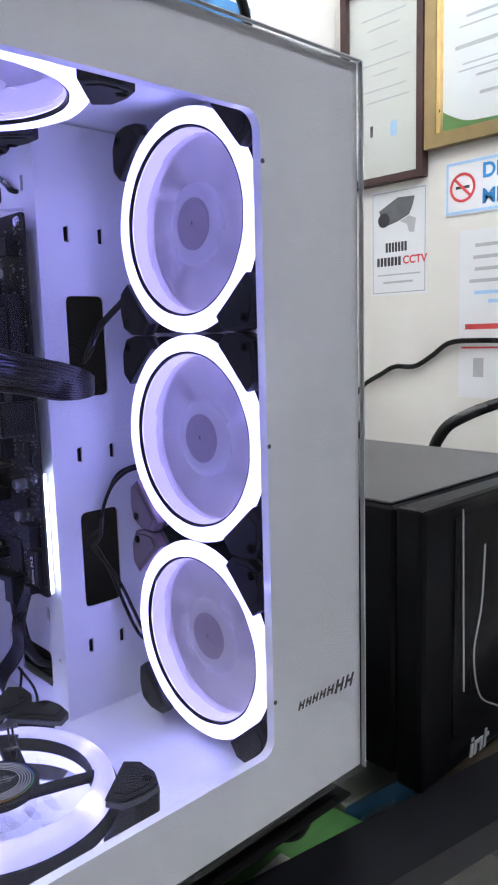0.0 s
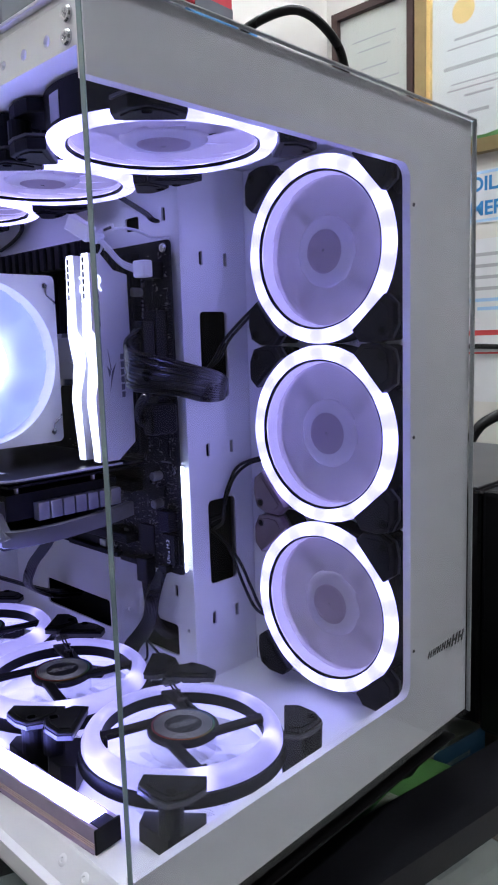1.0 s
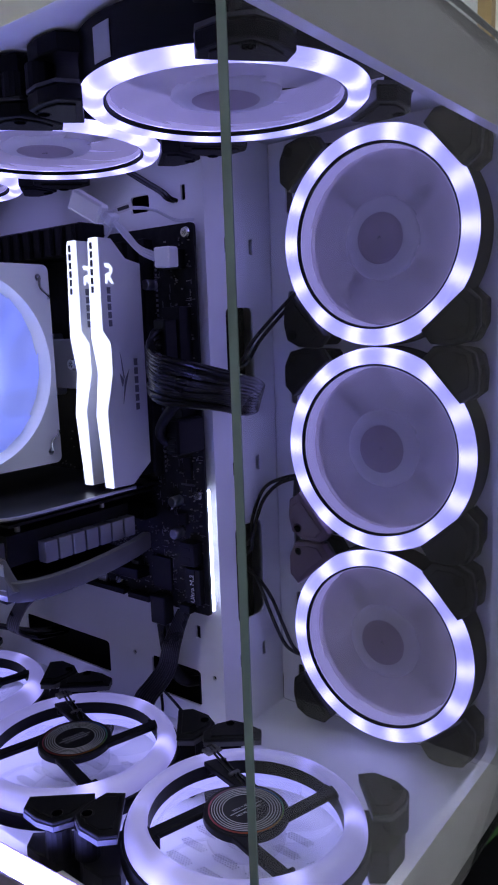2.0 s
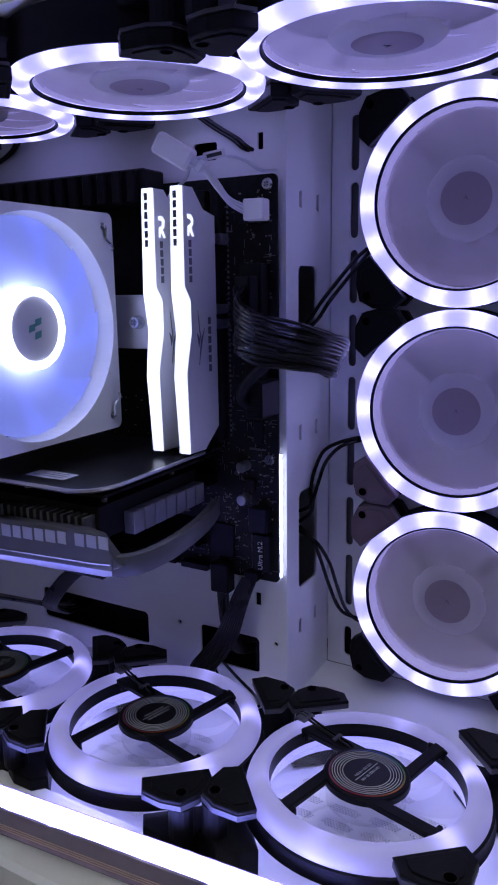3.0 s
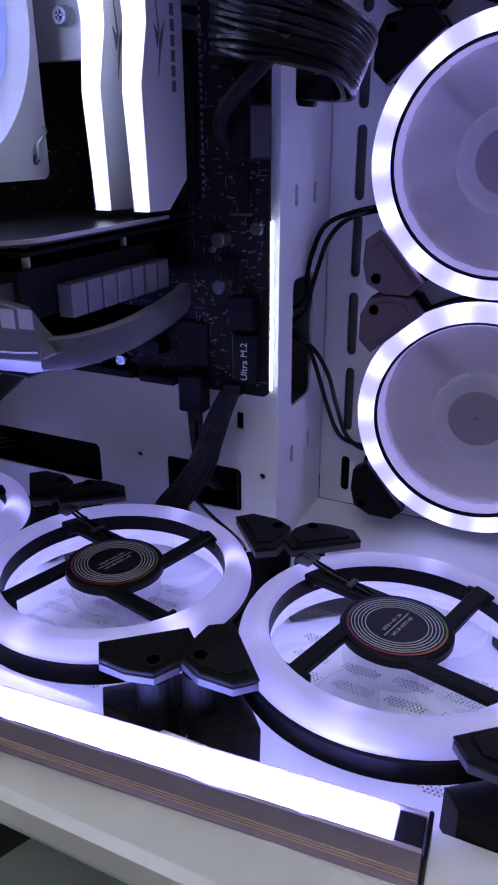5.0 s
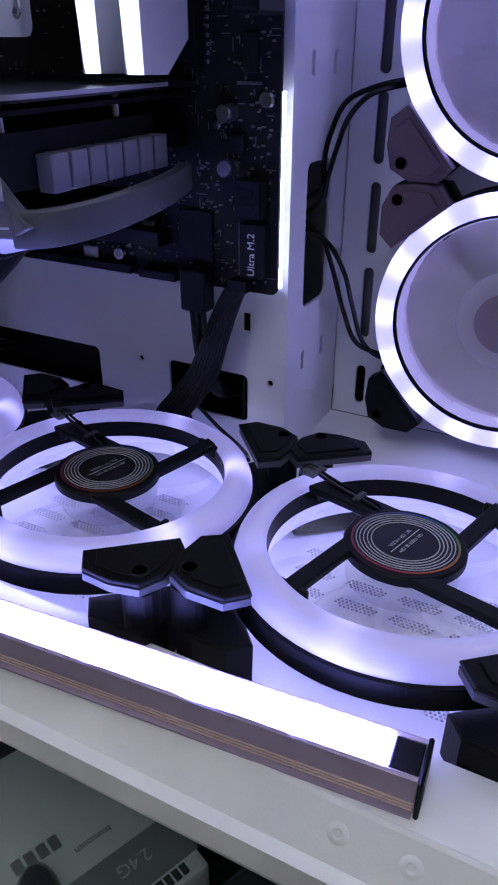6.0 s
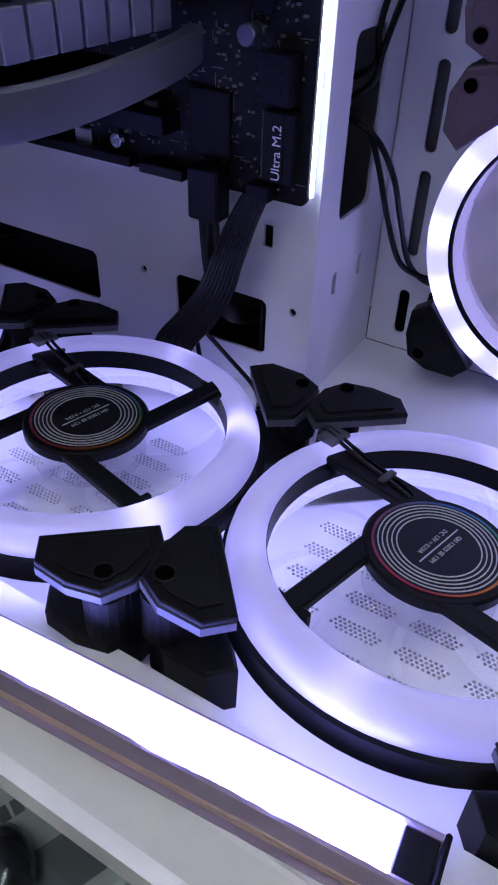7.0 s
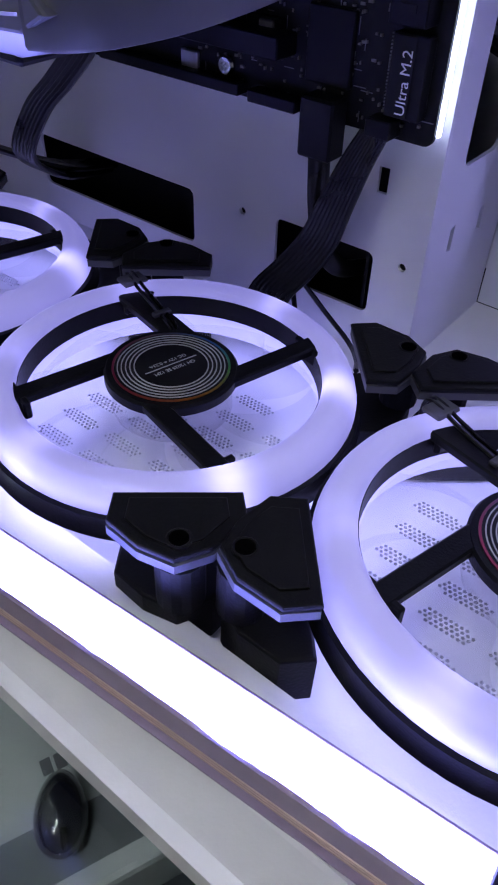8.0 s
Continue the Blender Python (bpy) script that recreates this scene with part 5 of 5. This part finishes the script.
fp = part("front_bezel", boxmesh(PX0, PX1, PY0, PY0 + 0.0215, CT + 0.001, PZ1 + 0.001, bevel=0.004, seg=2), PCBLACK, pc)
part("front_window", boxmesh(PX0 + 0.035, PX1 - 0.02, PY0 - 0.0012, PY0 - 0.0004, 0.128, 0.278, bevel=0.0003), mat("dark_gloss_window", (0.004, 0.004, 0.005), 0.12, vary=0.1, spec=0.2), fp)
bm = bmesh.new()
rnd = random.Random(5)
n = 14
grid = [[bm.verts.new((PX0 + 0.028 + (PX1 - PX0 - 0.03) * i / n, PY0 - 0.0035 + rnd.uniform(-0.0016, 0.0012), 0.118 + 0.171 * j / n)) for j in range(n + 1)] for i in range(n + 1)]
for i in range(n):
    for j in range(n):
        bm.faces.new((grid[i][j], grid[i + 1][j], grid[i + 1][j + 1], grid[i][j + 1]))
part("wrapping_film", bm, FILM, pc, "crinkled clear wrapping film", smooth=True).visible_shadow = False
for pts in ([(0.476, PY0 - 0.005, 0.255), (0.472, PY0 - 0.0055, 0.215), (0.464, PY0 - 0.005, 0.182), (0.472, PY0 - 0.0055, 0.150), (0.498, PY0 - 0.005, 0.132)], [(0.448, PY0 - 0.005, 0.284), (0.449, PY0 - 0.0055, 0.225), (0.452, PY0 - 0.005, 0.160)]):
    bm = bmesh.new()
    tube(bm, pts, 0.0006, 5, 7)
    part("film_crease", bm, GREYMARK, fp, smooth=True)
mark_x, mark_z = 0.4680, 0.1035
for u0, u1, v0, v1 in ((0.0, 0.0032, 0.0, 0.0090), (0.0, 0.0032, 0.0108, 0.0132), (0.0050, 0.0082, 0.0, 0.0095), (0.0083, 0.0125, 0.0068, 0.0095), (0.0126, 0.0158, 0.0, 0.0095), (0.0176, 0.0208, 0.0, 0.0130), (0.0209, 0.0240, 0.0068, 0.0092)):
    bm = bmesh.new()
    lean = lambda v: mark_z + v
    prism(bm, [(mark_x + u0 + v0 * 0.2, lean(v0)), (mark_x + u1 + v0 * 0.2, lean(v0)), (mark_x + u1 + v1 * 0.2, lean(v1)), (mark_x + u0 + v1 * 0.2, lean(v1))], PY0 - 0.0012, PY0 - 0.0004, YF)
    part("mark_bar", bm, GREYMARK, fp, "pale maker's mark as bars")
for x, y in ((0.43, 0.33), (0.61, 0.33), (0.43, 0.64), (0.61, 0.64)):
    bm = bmesh.new()
    lathe(bm, [(0, CT), (0.01, CT), (0.011, CT + 0.0059), (0, CT + 0.0059)], 14, Matrix.Translation((x, y, 0)), closed=False)
    part("foot", bm, RUBBER, pc)

# flat packages under the glass beside the case
GREEN = mat("green_print", (0.11, 0.26, 0.07), 0.5, vary=0.25, scale=25)
BLUE = mat("blue_print", (0.04, 0.16, 0.36), 0.5, vary=0.2, scale=25)
TAN = mat("tan_card", (0.60, 0.55, 0.48), 0.6, vary=0.12, scale=20)
GREYBOX = mat("grey_card", (0.66, 0.67, 0.69), 0.5, vary=0.15, scale=15)
MIDBOX = mat("slate_card", (0.22, 0.23, 0.25), 0.45, vary=0.25, scale=15)
DARKBOX = mat("dark_card", (0.07, 0.08, 0.095), 0.45, vary=0.3, scale=15)
BROWN = mat("brown_card", (0.22, 0.14, 0.10), 0.6, vary=0.15, scale=18)
REDBOX = mat("red_card", (0.35, 0.02, 0.03), 0.4, vary=0.1, scale=12)
WHITEBOX = mat("white_card", (0.7, 0.7, 0.7), 0.5, vary=0.05, scale=10)


def carton(name, label, m, sx, sy, sz, material, marks=(), group=""):
    """A carton with slightly rounded edges, a lid line and printed panels: marks are (face, u0, u1, v0, v1, material)."""
    t = thing(name, label, "box", group=group)
    part("shell", boxmesh(-sx / 2, sx / 2, -sy / 2, sy / 2, 0, sz, bevel=min(0.003, sz * 0.2), seg=2), material, t)
    for face, u0, u1, v0, v1, mm in marks:
        if face == "top":
            bm_ = boxmesh(-sx / 2 + u0 * sx, -sx / 2 + u1 * sx, -sy / 2 + v0 * sy, -sy / 2 + v1 * sy, sz + 0.0001, sz + 0.0005)
        elif face == "front":
            bm_ = boxmesh(-sx / 2 + u0 * sx, -sx / 2 + u1 * sx, -sy / 2 - 0.0005, -sy / 2 - 0.0001, v0 * sz, v1 * sz)
        else:
            bm_ = boxmesh(-sx / 2 - 0.0005, -sx / 2 - 0.0001, -sy / 2 + u0 * sy, -sy / 2 + u1 * sy, v0 * sz, v1 * sz)
        part("printed_panel", bm_, mm, t)
    t.matrix_basis = m
    return t


SH = -0.035
LIFT = 0.060
part("upper_shelf", boxmesh(0.22, 0.60, 0.31, 0.50, LIFT - 0.022, LIFT - 0.016), INNER, counter)
carton("green_package", "flat green printed package under the glass", pose(0.335, 0.348, LIFT - 0.016, 0, 0, 6), 0.12, 0.075, 0.03, GREEN, (("top", 0.1, 0.5, 0.2, 0.4, TAN),))
carton("tan_package", "tan cardboard package with a blue front under the glass", pose(0.437, 0.362, LIFT - 0.016, 0, 0, -8), 0.068, 0.052, 0.03, TAN, (("front", 0.0, 1.0, 0.0, 1.0, BLUE), ("front", 0.2, 0.7, 0.4, 0.55, GREYBOX)))
carton("brown_package", "brown cardboard package under the glass", pose(0.520, 0.350, LIFT - 0.016, 0, 0, -4), 0.085, 0.075, 0.029, BROWN)
# clutter behind the glass front
carton("white_pouch", "crumpled white packet lying in the cabinet", pose(0.375, 0.312, SH, 0, 0, -10), 0.085, 0.055, 0.050, WHITEBOX, (("top", 0.2, 0.6, 0.3, 0.6, GREYMARK),))
carton("green_pouch", "green printed packet lying in the cabinet", pose(0.300, 0.325, SH, 0, 0, -10), 0.055, 0.055, 0.046, GREEN)
carton("brown_pouch", "brown cardboard packet lying in the cabinet", pose(0.462, 0.300, SH, 0, 0, -10), 0.075, 0.055, 0.052, BROWN)
# packages in the cabinet seen beside the sill
KB = pose(0.0996, 0.5038, SH, 0, 0, -22.4)
k1 = carton("keyboard_box", "pale grey keyboard box with a slate band, in the cabinet", KB, 0.12, 0.112, 0.05, GREYBOX,
            (("top", 0.0, 1.0, 0.085, 0.285, MIDBOX), ("top", 0.02, 0.30, 0.06, 0.12, REDBOX), ("top", 0.05, 0.14, 0.40, 0.47, MIDBOX), ("top", 0.17, 0.24, 0.42, 0.47, MIDBOX)))
half = Matrix.Rotation(math.pi, 4, "Z")
lettering("printed_word", "bluetooth", 0.0046, DARKMARK, k1, Matrix.Translation((0.0257, -0.0130, 0.0507)) @ half, "CENTER")
lettering("printed_word", "2.4G", 0.0085, GREYMARK, k1, Matrix.Translation((0.0340, -0.0340, 0.0507)) @ half, "CENTER")
for i in range(6):
    part("letter_bar", boxmesh(0.0280 + i * 0.0040, 0.0310 + i * 0.0040, -0.0530, -0.0478, 0.0502, 0.0505), DARKMARK, k1)
for i in range(4):
    part("letter_bar", boxmesh(-0.0080 + i * 0.0058, -0.0036 + i * 0.0058, -0.0065, 0.0005, 0.0502, 0.0505), MIDMARK, k1)
carton("green_accessory_box", "green and dark accessory box lying in the cabinet", pose(0.0930, 0.4140, SH, 0, 0, -22.4), 0.11, 0.046, 0.045, DARKBOX, (("top", 0.1, 0.62, 0.25, 0.85, GREEN),))
carton("black_accessory_box", "black glossy accessory box in the cabinet", pose(-0.12, 0.46, SH, 0, 0, 20), 0.15, 0.20, 0.05, DARKBOX, (("top", 0.2, 0.8, 0.6, 0.8, REDBOX),))
ms = placed("wireless_mouse", "shiny dark computer mouse lying on a box", "mouse", (0.086, 0.481, SH + 0.05))
bm = bmesh.new()
bmesh.ops.create_uvsphere(bm, u_segments=24, v_segments=14, radius=1)
for v in bm.verts:
    v.co.z = max(v.co.z, -0.55)
    v.co.x *= 1 - 0.12 * v.co.y
bmesh.ops.transform(bm, verts=bm.verts, matrix=pose(0.084, 0.482, SH + 0.0565, 0, 0, -40) @ Matrix.Diagonal((0.0105, 0.0165, 0.0105, 1)))
part("shell", bm, mat("glossy_blue_black", (0.03, 0.03, 0.05), 0.10, vary=0.1, coat=1.0), ms, smooth=True)
bm = bmesh.new()
tube(bm, [(0.0795, 0.4735, SH + 0.0668), (0.0775, 0.4710, SH + 0.0650), (0.0758, 0.4690, SH + 0.0622)], 0.0012, 8, 5)
part("wheel", bm, RUBBER, ms, smooth=True)

# ---------------------------------------------------------------- things behind: power cord, cables, wall
cord = placed("mains_cable", "thick black mains cable arching over the case roof", "cable", (0.33, 0.46, 0.54))
bm = bmesh.new()
tube(bm, [(0.290, 0.486, 0.5335), (0.296, 0.468, 0.545), (0.301, 0.464, 0.585), (0.318, 0.450, 0.618), (0.352, 0.429, 0.637), (0.383, 0.420, 0.626), (0.396, 0.416, 0.60), (0.397, 0.418, 0.55), (0.392, 0.43, 0.35), (0.390, 0.44, 0.14), (0.390, 0.46, 0.104)], 0.0034, 12, 10)
part("strand", bm, CABLE, cord, smooth=True)
c2 = placed("wall_cable", "thin black cable drooping along the wall", "cable", (1.77, 1.2, 0.3))
bm = bmesh.new()
tube(bm, [(1.785, 1.62 - 0.12, 0.12), (1.785, 1.43, 0.225), (1.785, 1.345, 0.275), (1.785, 1.30, 0.295), (1.785, 1.235, 0.297), (1.785, 1.18, 0.325), (1.785, 1.125, 0.360), (1.785, 1.05, 0.366), (1.785, 0.92, 0.362), (1.785, 0.60, 0.34)], 0.007, 10, 8)
part("strand", bm, CABLE, c2, smooth=True)
c3 = placed("monitor_cable", "thick black cable arching behind the black case", "cable", (0.75, 0.48, 0.27))
bm = bmesh.new()
tube(bm, [(0.70, 0.50, 0.10), (0.715, 0.485, 0.24), (0.722, 0.474, 0.285), (0.74, 0.455, 0.305), (0.80, 0.43, 0.318), (0.90, 0.40, 0.31), (0.98, 0.38, 0.2), (0.99, 0.38, 0.105)], 0.0065, 10, 8)
tube(bm, [(0.66, 0.56, 0.10), (0.665, 0.55, 0.24), (0.66, 0.535, 0.292), (0.63, 0.53, 0.296), (0.56, 0.56, 0.2935)], 0.006, 10, 8)
part("strand", bm, CABLE, c3, smooth=True)

FRAMEB = mat("dark_brown_wood_frame", (0.045, 0.02, 0.018), 0.4, vary=0.2, scale=20)
FRAMEG = mat("gold_frame", (0.32, 0.24, 0.11), 0.35, metal=0.5, vary=0.15, scale=25)
GOLDB = mat("bright_gold_edge", (0.75, 0.55, 0.22), 0.3, metal=0.7, vary=0.1)
PAPER = mat("certificate_paper", (0.58, 0.58, 0.54), 0.6, vary=0.04, scale=4)
PAPERW = mat("white_paper", (0.68, 0.69, 0.70), 0.6, vary=0.03, scale=4)
INK = mat("faded_ink", (0.40, 0.40, 0.42), 0.6, vary=0.1)
SIGNBLUE = mat("sign_blue", (0.03, 0.22, 0.55), 0.5, vary=0.05)
SIGNSKY = mat("sign_pale_blue", (0.35, 0.55, 0.78), 0.5, vary=0.05)
SIGNRED = mat("sign_red", (0.60, 0.06, 0.06), 0.5, vary=0.05)
WX = X1


def on_wall(y0, y1, z0, z1, d0, d1):
    return boxmesh(WX - d1, WX - d0, y0, y1, z0, z1)


def framed(name, label, y0, y1, z0, z1, w, frame_mat, paper):
    t = placed(name, label, "framed certificate", (WX, (y0 + y1) / 2, z0))
    bm_ = bmesh.new()
    plate(bm_, rect(y0, y1, z0, z1), [rect(y0 + w, y1 - w, z0 + w, z1 - w)], WX - 0.028, WX - 0.0005, XF)
    fr = part("frame", bm_, frame_mat, t)
    part("paper", on_wall(y0 + w, y1 - w, z0 + w, z1 - w, 0.004, 0.010), paper, t)
    part("glazing", on_wall(y0 + w, y1 - w, z0 + w, z1 - w, 0.014, 0.016), GLASS, t).visible_shadow = False
    return t


cf = framed("dark_framed_certificate", "certificate in a dark brown wooden frame", 1.205, 1.482, 0.805, 1.345, 0.020, FRAMEB, PAPER)
for i, (a, b, z) in enumerate(((1.27, 1.42, 1.25), (1.29, 1.40, 1.22), (1.30, 1.39, 1.17), (1.26, 1.43, 1.13), (1.30, 1.38, 1.10), (1.27, 1.42, 1.06), (1.26, 1.40, 1.03))):
    part("printed_line", on_wall(a, b, z, z + 0.004, 0.0102, 0.0106), INK, cf)
part("printed_line", on_wall(1.30, 1.32, 0.93, 0.97, 0.0102, 0.0106), SIGNSKY, cf)
part("printed_line", on_wall(1.38, 1.39, 0.94, 0.97, 0.0102, 0.0106), DARKMARK, cf)
cg = framed("gold_framed_certificate", "certificate in a wide gold frame with green corners", 0.840, 1.200, 0.868, 1.46, 0.034, FRAMEG, PAPERW)
part("gold_edge", on_wall(1.155, 1.1655, 0.903, 1.425, 0.0102, 0.024), GOLDB, cg)
for i, (a, b, z, h) in enumerate(((0.93, 1.09, 1.165, 0.010), (0.92, 1.11, 1.145, 0.006), (0.90, 1.12, 1.095, 0.014), (0.90, 1.10, 1.055, 0.006), (0.93, 1.11, 1.040, 0.006), (0.98, 1.06, 1.02, 0.008), (0.99, 1.05, 0.975, 0.012))):
    part("printed_line", on_wall(a, b, z, z + h * 0.7, 0.0102, 0.0106), INK, cg)
bm = bmesh.new()
lathe(bm, [(0, 0), (0.032, 0), (0.032, 0.0006), (0, 0.0006)], 24, basis((WX - 0.0102, 1.065, 1.235), (0, -1, 0), (0, 0, 1)), closed=False)
part("gold_seal", bm, GOLDB, cg, "round gold seal")
bm = bmesh.new()
prism(bm, [(1.154, 0.903), (1.154, 0.955)] + [(1.154 - 0.016 * i, 0.955 - 0.038 * math.sin(i / 6 * math.pi / 2)) for i in range(1, 7)] + [(1.00, 0.914), (0.92, 0.925), (0.875, 0.955), (0.875, 0.903)], WX - 0.0108, WX - 0.0102, XF)
part("green_corner", bm, GREEN, cg, "green curved corner print")

cctv = placed("camera_notice", "white surveillance notice with a grey camera picture", "sign", (WX, 1.30, 0.496))
part("sheet", on_wall(1.203, 1.394, 0.498, 0.790, 0.001, 0.003), PAPERW, cctv)
bm = bmesh.new()
plate(bm, rect(1.209, 1.388, 0.504, 0.784), [rect(1.212, 1.385, 0.507, 0.781)], WX - 0.0034, WX - 0.0031, XF)
part("border_line", bm, INK, cctv)
bm = bmesh.new()
prism(bm, [(1.365, 0.735), (1.300, 0.765), (1.245, 0.762), (1.250, 0.742), (1.262, 0.715), (1.300, 0.700), (1.345, 0.690)], WX - 0.0036, WX - 0.0031, XF)
pic = part("camera_picture", bm, mat("camera_print_grey", (0.10, 0.105, 0.11), 0.5, vary=0.3, scale=30), cctv)
bm = bmesh.new()
prism(bm, disc(1.348, 0.708, 0.020, 18), WX - 0.0040, WX - 0.0037, XF)
part("lens_print", bm, DARKMARK, pic)
bm = bmesh.new()
prism(bm, [(1.292, 0.700), (1.262, 0.712), (1.240, 0.702), (1.246, 0.665), (1.262, 0.668), (1.270, 0.690)], WX - 0.0036, WX - 0.0031, XF)
part("camera_arm_print", bm, INK, cctv)
for a, b, z, h, mm in ((1.270, 1.345, 0.618, 0.026, DARKMARK), (1.290, 1.375, 0.580, 0.024, DARKMARK), (1.225, 1.370, 0.553, 0.004, INK), (1.250, 1.350, 0.531, 0.006, INK)):
    n = 1 if h < 0.01 else 7
    for i in range(n):
        w = (b - a) / n
        part("printed_bar", on_wall(a + i * w, a + i * w + w * (1 if n == 1 else 0.72), z, z + h, 0.0031, 0.0035), mm, cctv)
lettering("notice_text", "CCTV", 0.030, SIGNRED, cctv, basis((WX - 0.0034, 1.283, 0.592), (0, -1, 0), (0, 0, 1)), bold=0.03)

ns = placed("no_smoking_notice", "white no-smoking notice with blue lettering and border", "sign", (WX, 1.0, 0.690))
part("sheet", on_wall(0.780, 1.150, 0.690, 0.828, 0.001, 0.003), PAPERW, ns)
bm = bmesh.new()
plate(bm, rect(0.784, 1.146, 0.694, 0.824), [rect(0.790, 1.140, 0.701, 0.817)], WX - 0.0034, WX - 0.0031, XF)
part("border", bm, SIGNSKY, ns)
bm = bmesh.new()
plate(bm, disc(1.098, 0.759, 0.037, 32), [disc(1.098, 0.759, 0.030, 32)], WX - 0.0038, WX - 0.0035, XF)
box(bm, WX - 0.0038, WX - 0.0035, -0.0035, 0.0035, -0.033, 0.033, m=Matrix.Translation((0, 1.098, 0.759)) @ pose(0, 0, 0, -45, 0, 0))
part("red_ring", bm, SIGNRED, ns)
part("cigarette_print", boxmesh(WX - 0.0034, WX - 0.0031, 1.078, 1.118, 0.756, 0.763), DARKMARK, ns)
lettering("notice_text", "DILARANG", 0.050, SIGNBLUE, ns, basis((WX - 0.0034, 1.043, 0.790), (0, -1, 0), (0, 0, 1)), bold=0.03)
lettering("notice_text", "MEROKOK", 0.050, SIGNBLUE, ns, basis((WX - 0.0034, 1.043, 0.727), (0, -1, 0), (0, 0, 1)), bold=0.03)

pn = placed("price_notice", "white paper notice with grey and red lines", "sign", (WX, 0.98, 0.215))
part("sheet", on_wall(0.855, 1.103, 0.215, 0.650, 0.001, 0.002), PAPERW, pn)
for i, (a, b, z, h, mm) in enumerate(((0.90, 1.06, 0.605, 0.009, INK), (0.89, 1.065, 0.575, 0.009, INK), (0.90, 1.06, 0.545, 0.009, INK), (0.88, 1.075, 0.515, 0.009, INK), (0.90, 1.06, 0.485, 0.009, SIGNSKY), (0.95, 1.02, 0.462, 0.009, SIGNSKY),
                                      (0.88, 1.085, 0.395, 0.014, SIGNRED), (0.86, 1.095, 0.345, 0.005, SIGNRED), (0.90, 0.925, 0.27, 0.05, INK), (1.03, 1.06, 0.27, 0.05, INK))):
    part("printed_line", on_wall(a, b, z, z + h, 0.0021, 0.0024), mm, pn)

# shelf with stacked cartons in the far corner
SHELFM = mat("grey_shelf_board", (0.4, 0.4, 0.4), 0.5, vary=0.08, scale=8)
shelf = placed("wall_shelf", "grey wall shelf holding stacked product boxes", "shelf", (0.9, 1.4, 0.85))
part("board", boxmesh(0.45, 1.25, 1.20, 1.515, 0.85, 0.87, bevel=0.002), SHELFM, shelf)
for x in (0.50, 0.85, 1.20):
    part("support", boxmesh(x - 0.01, x + 0.01, 1.25, 1.515, 0.77, 0.8495, bevel=0.002), SHELFM, shelf)
carton("blue_product_box", "blue and grey product box stacked on the shelf", pose(1.100, 1.36, 0.87, 0, 0, 0), 0.20, 0.22, 0.215, BLUE, (("front", 0.0, 1.0, 0.0, 0.30, GREYBOX), ("front", 0.1, 0.8, 0.55, 0.65, WHITEBOX)))
carton("red_product_box", "red product box stacked on the shelf", pose(1.062, 1.36, 1.085, 0, 0, 3), 0.115, 0.22, 0.20, REDBOX, (("front", 0.15, 0.8, 0.45, 0.55, DARKBOX), ("front", 0.0, 1.0, 0.0, 0.12, DARKBOX)))
carton("grey_product_box", "grey product box standing on the shelf", pose(0.800, 1.37, 0.87, 0, 0, -3), 0.075, 0.20, 0.42, GREYBOX, (("front", 0.1, 0.9, 0.5, 0.8, WHITEBOX),))
carton("black_product_box", "black product box standing on the shelf", pose(0.920, 1.36, 0.87, 0, 0, 2), 0.13, 0.22, 0.38, DARKBOX, (("front", 0.15, 0.8, 0.6, 0.75, MIDMARK), ("front", 0.1, 0.4, 0.1, 0.3, GREYBOX)))
carton("dark_product_box", "dark product box standing on the shelf", pose(0.660, 1.36, 0.87, 0, 0, 0), 0.17, 0.22, 0.36, DARKBOX, (("front", 0.1, 0.9, 0.4, 0.6, GREEN),))
